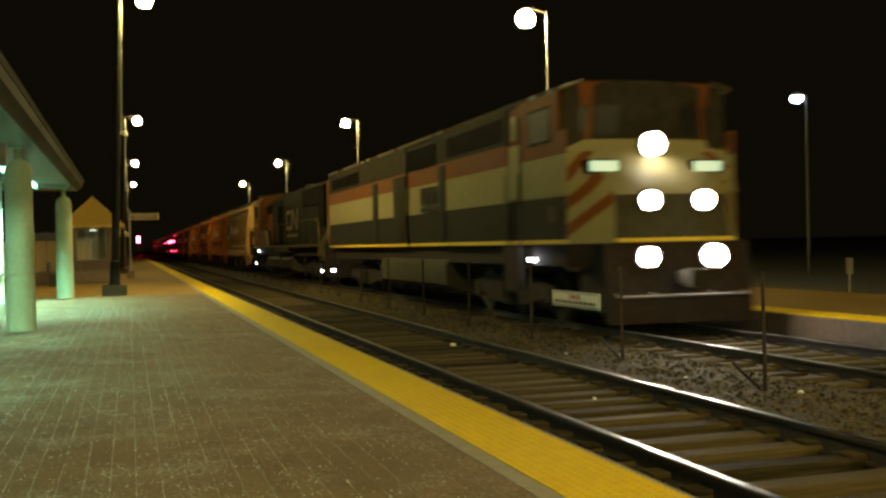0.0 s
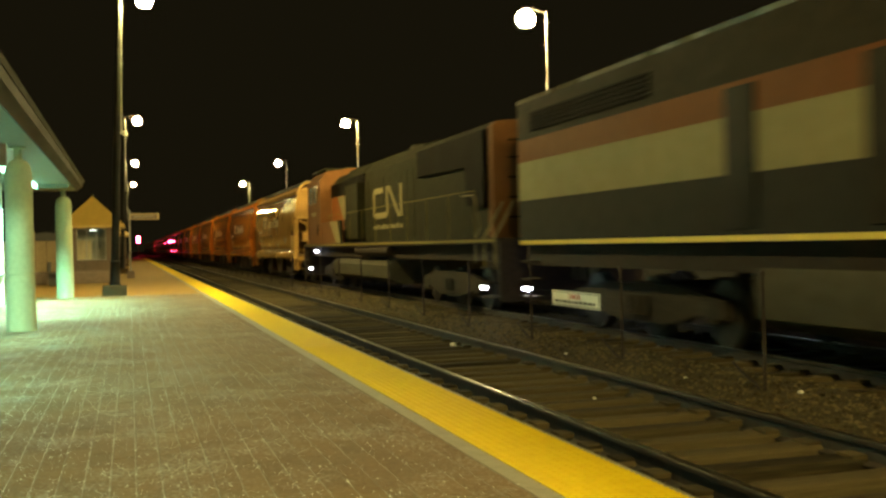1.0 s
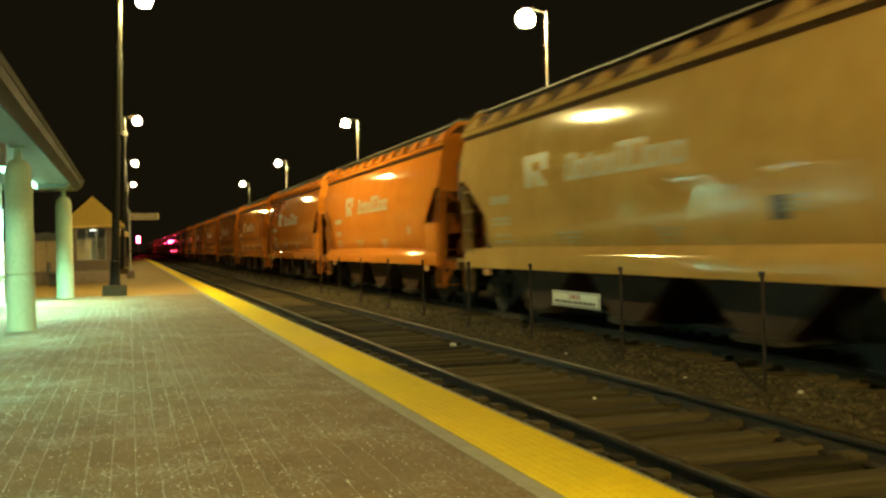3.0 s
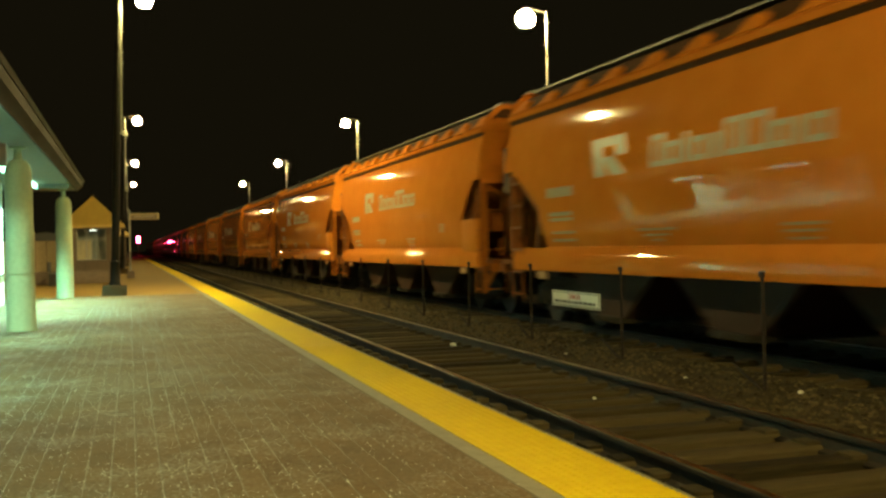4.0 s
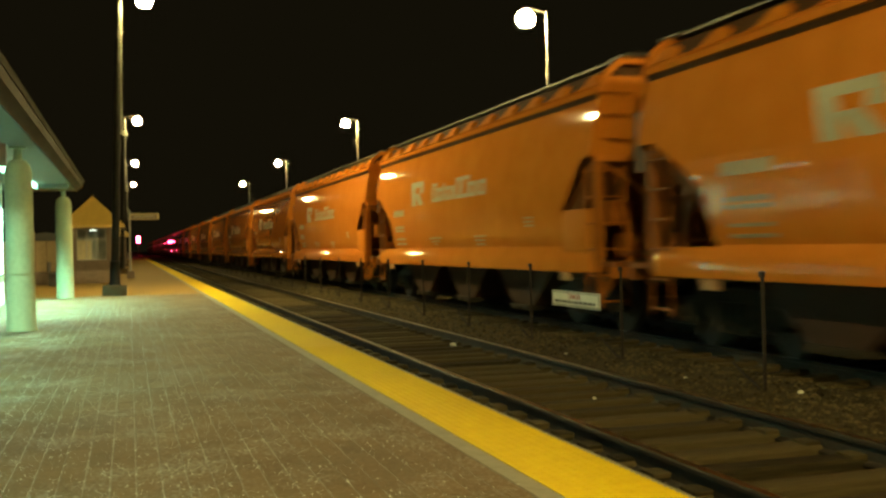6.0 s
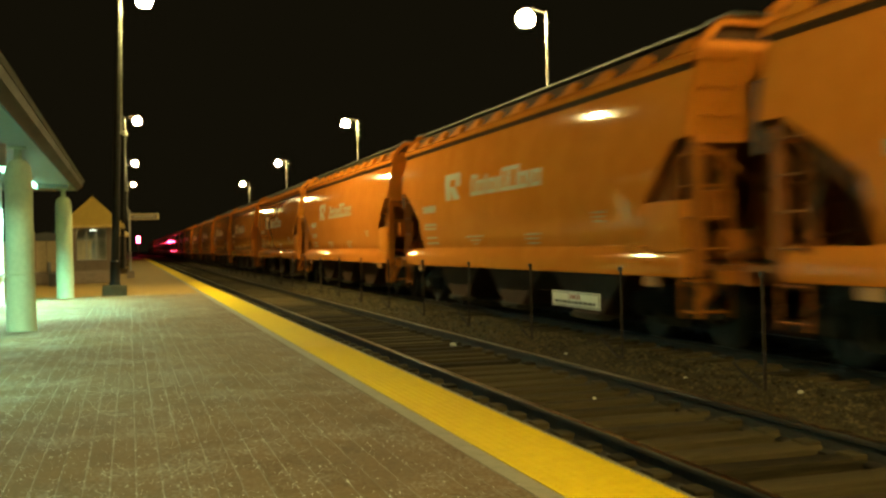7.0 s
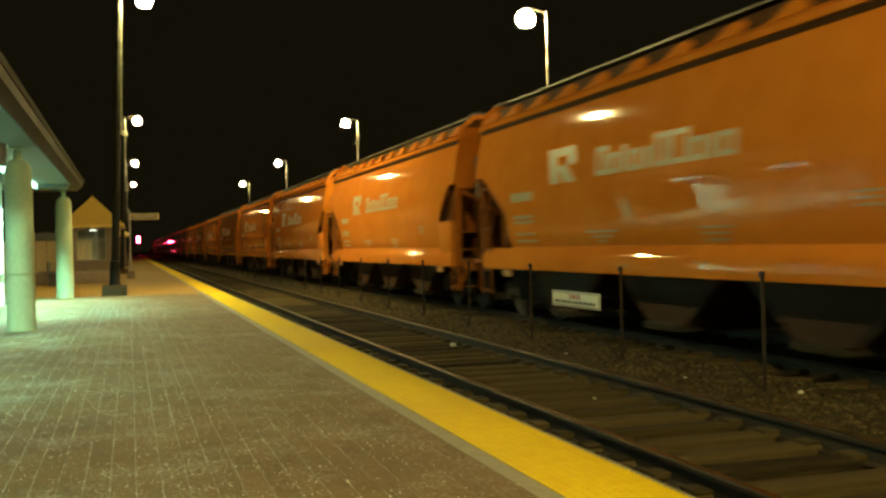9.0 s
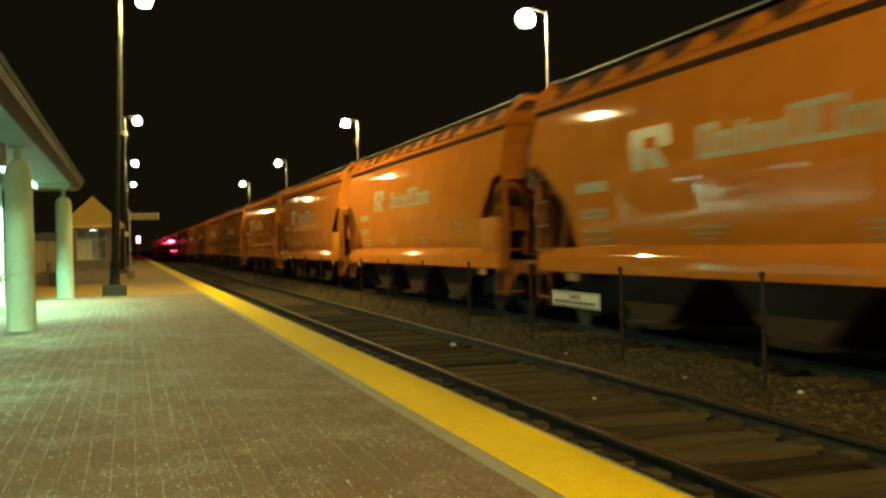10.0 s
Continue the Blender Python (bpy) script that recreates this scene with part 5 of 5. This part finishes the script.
def motions():
    """The whole train runs towards -y at an even pace; the wheels roll with it."""
    # seconds, and how far the train lags behind an even pace
    beats = ((-0.2, 0.0), (0.0, 0.0), (1.0, 0.0), (2.0, 0.0), (3.0, 0.0), (4.0, 0.0), (4.5, 0.0), (4.7, 0.05), (5.0, 0.48), (5.5, 0.40), (6.2, 0.38), (7.0, 0.34), (7.5, 0.25), (8.0, 0.14), (8.5, 0.18), (9.0, 0.09), (9.5, 0.08), (10.0, 0.0), (10.2, 0.0))
    for car, y0 in TRAIN:
        walk(car, [(t, pose(TRACK_2, y0 - SPEED * t + lag, RAIL)) for t, lag in beats])
    step = 1.0 / FPS
    turn = math.degrees(SPEED * step / WHEEL_R)
    for wheel, a in WHEELS:
        walk(wheel, [(k * step, pose(0, a, WHEEL_R, turn * k)) for k in range(-2, 303)])


# ---- sleepers, paving bricks and stones ----
def bevel_box_data(w, d, h, c):
    """A block with a chamfered top: 12 vertices, open below."""
    x, y = w / 2, d / 2
    v = [(-x, -y, -h), (x, -y, -h), (x, y, -h), (-x, y, -h), (-x, -y, -c), (x, -y, -c), (x, y, -c), (-x, y, -c), (-x + c, -y + c, 0), (x - c, -y + c, 0), (x - c, y - c, 0), (-x + c, y - c, 0)]
    f = [(8, 9, 10, 11)]
    for a in (0, 4):
        for i in range(4):
            j = (i + 1) % 4
            f.append((a + i, a + j, a + 4 + j, a + 4 + i))
    return v, f


def block_mesh(name, data, material):
    me = bpy.data.meshes.new(name)
    me.from_pydata(data[0], [], data[1])
    me.materials.append(material)
    return me


def joined(name, blocks, material):
    """Many blocks (their own vertices and faces, and a shift) as one mesh."""
    vs, fs = [], []
    for (v, f), (x, y, z) in blocks:
        n = len(vs)
        vs += [(a + x, b + y, c + z) for a, b, c in v]
        fs += [tuple(i + n for i in q) for q in f]
    return block_mesh(name, (vs, fs), material)


rng = random.Random(4)
TIE_STEP = 0.508
tie_meshes = []
for k in range(6):
    v, f = bevel_box_data(2.6, 0.225, 0.2, 0.02)
    v = [(x, y + rng.uniform(-0.012, 0.012), z + rng.uniform(-0.012, 0.004)) for x, y, z in v]
    tie_meshes.append(((v, f), block_mesh("sleeper", (v, f), M_TIE)))
for tr, n0, n1 in ((track_near, 6, 100), (track_far, 12, 60)):
    rest = []
    for i in range(-20, 500):
        y = 3.05 + (i - 6) * TIE_STEP + rng.uniform(-0.02, 0.02)
        data, me = tie_meshes[rng.randrange(6)]
        if n0 <= i < n1:
            o = new("sleeper", me)
            o.parent = tr
            o.location = (rng.uniform(-0.04, 0.04), y, TIE)
            o.rotation_euler = (0, 0, rng.uniform(-0.012, 0.012))
        else:
            rest.append((data, (rng.uniform(-0.04, 0.04), y, TIE)))
    o = new("far_sleepers", joined("far_sleepers", rest, M_TIE))
    o.parent = tr
    tagged(o, kind="stuff")
    # tie plates
    plates = []
    v, f = bevel_box_data(0.27, 0.18, 0.03, 0.006)
    for i in range(0, 140):
        y = 3.05 + (i - 6) * TIE_STEP
        for s in (-1, 1):
            plates.append(((v, f), (s * GAUGE, y, TIE + 0.018)))
    o = new("tie_plates", joined("tie_plates", plates, M_TIE))
    o.parent = tr
    tagged(o, kind="stuff")

# bricks: rows along the platform in running bond, the nearest as pieces of their own
BW, BL, GAP = 0.131, 0.393, 0.006
brick_data = []
for k in range(5):
    v, f = bevel_box_data(BW - GAP, BL - 0.001, 0.05, 0.0016)
    tx, ty = rng.uniform(-0.006, 0.006), rng.uniform(-0.003, 0.003)
    brick_data.append(([(x, y, z + x * tx + y * ty) for x, y, z in v], f))
brick_meshes = [block_mesh("brick", d, M_BRICK) for d in brick_data]
rest, singles = [], 0
col = 0
x = 1.84 - BW / 2
while x > -3.0:
    y = -4.0 + (col % 2) * BL / 2
    while y < 29.4:
        k = rng.randrange(5)
        z = -0.002 + rng.uniform(-0.0012, 0.001)
        if -0.55 < x < 1.3 and 4.3 < y < 9.6 and singles < 300:
            o = new("brick", brick_meshes[k])
            o.parent = platform
            o.location = (x, y, z)
            singles += 1
        else:
            rest.append((brick_data[k], (x, y, z)))
        y += BL
    x -= BW
    col += 1
o = new("paving_bricks", joined("paving_bricks", rest, M_BRICK))
o.parent = platform
tagged(o, kind="stuff")

# dried salt flecks lying in the joints and on the bricks
vs, fs = [], []
for i in range(11000):
    y = 3.5 + 20 * rng.random() ** 1.3
    x = rng.gauss(-0.1, 1.0)
    if x > 1.8:
        continue
    if rng.random() < 0.22:
        x = 1.84 - BW * round((1.84 - x) / BW)
    r = rng.uniform(0.0010, 0.0040) * (1 + y * 0.03) * (1.8 if rng.random() < 0.04 else 1)
    n, sy = len(vs), rng.uniform(0.5, 4.5)
    m = 5
    ph = rng.random() * 6.28
    for q in range(m):
        a = ph + 2 * math.pi * q / m
        vs.append((x + r * math.cos(a) * rng.uniform(0.6, 1.2), y + r * sy * math.sin(a) * rng.uniform(0.6, 1.2), 0.0015))
    vs.append((x, y, 0.005))
    for q in range(m):
        fs.append((n + q, n + (q + 1) % m, n + m))
o = new("salt_flecks", block_mesh("salt_flecks", (vs, fs), M_SALT))
tagged(o, "pale dried salt flecks scattered over the paving", "salt", kind="stuff")

# truncated domes on the yellow strip, near stretch
vs, fs = [], []
for i in range(150):
    for k in range(9):
        x, y, n = 2.0 + k * 0.06, 3.6 + i * 0.06, len(vs)
        for rr, zz in ((0.014, 0.004), (0.010, 0.0065)):
            vs += [(x + rr * math.cos(q * math.pi / 4), y + rr * math.sin(q * math.pi / 4), zz) for q in range(8)]
        fs += [(n + q, n + (q + 1) % 8, n + 8 + (q + 1) % 8, n + 8 + q) for q in range(8)] + [tuple(range(n + 8, n + 16))]
o = new("tactile_domes", block_mesh("tactile_domes", (vs, fs), M_YELLOW))
o.parent = platform
tagged(o, kind="stuff")

# ballast stones
ico = bmesh.new()
bmesh.ops.create_icosphere(ico, subdivisions=1, radius=1.0)
base_v = [tuple(v.co) for v in ico.verts]
base_f = [tuple(v.index for v in f.verts) for f in ico.faces]
ico.free()
shapes = []
for k in range(14):
    shapes.append([(a * rng.uniform(0.75, 1.25), b * rng.uniform(0.75, 1.25), c * rng.uniform(0.6, 1.0)) for a, b, c in base_v])
vs, fs = [], []


def stone(x, y, z, r):
    n, sh, a = len(vs), shapes[rng.randrange(14)], rng.random() * 6.28
    ca, sa = math.cos(a) * r, math.sin(a) * r
    vs.extend((x + p * ca - q * sa, y + p * sa + q * ca, z + w * r * 0.8) for p, q, w in sh)
    fs.extend((i + n, j + n, l + n) for i, j, l in base_f)


def bed_z(x):
    return float(np.interp(x, [p for p, _ in BED], [q for _, q in BED]))


for i in range(24000):
    y = 5.0 + 34 * rng.random() ** 1.7
    x = rng.uniform(2.62, 9.7)
    r = rng.uniform(0.011, 0.026) * (1 + 0.012 * y)
    if x < 5.5 or x > 6.8:
        r *= 0.75
    if 3.3 < x < 4.75 and rng.random() < 0.6:
        continue
    stone(x, y, bed_z(x) + rng.uniform(0.0, 0.02), r)
o = new("ballast_stones", block_mesh("ballast_stones", (vs, fs), M_BALLAST))
tagged(o, "loose crushed ballast stones round the tracks", "stones", kind="stuff")
for x, y, r in ((4.6, 14.9, 0.05), (4.25, 9.2, 0.02), (5.75, 10.1, 0.025), (5.6, 13.0, 0.02), (6.2, 8.7, 0.03)):
    bm = bmesh.new()
    bmesh.ops.create_icosphere(bm, subdivisions=2, radius=r, matrix=Matrix.Translation((x, y, max(TIE, bed_z(x) + 0.012) + r * 0.5)))
    for v in bm.verts:
        v.co.z = max(TIE, bed_z(x) + 0.012) + (v.co.z - max(TIE, bed_z(x) + 0.012)) * 0.6
    tagged(part("litter", bm, M_SIGN), "pale scrap of litter on the sleepers", "litter")

motions()
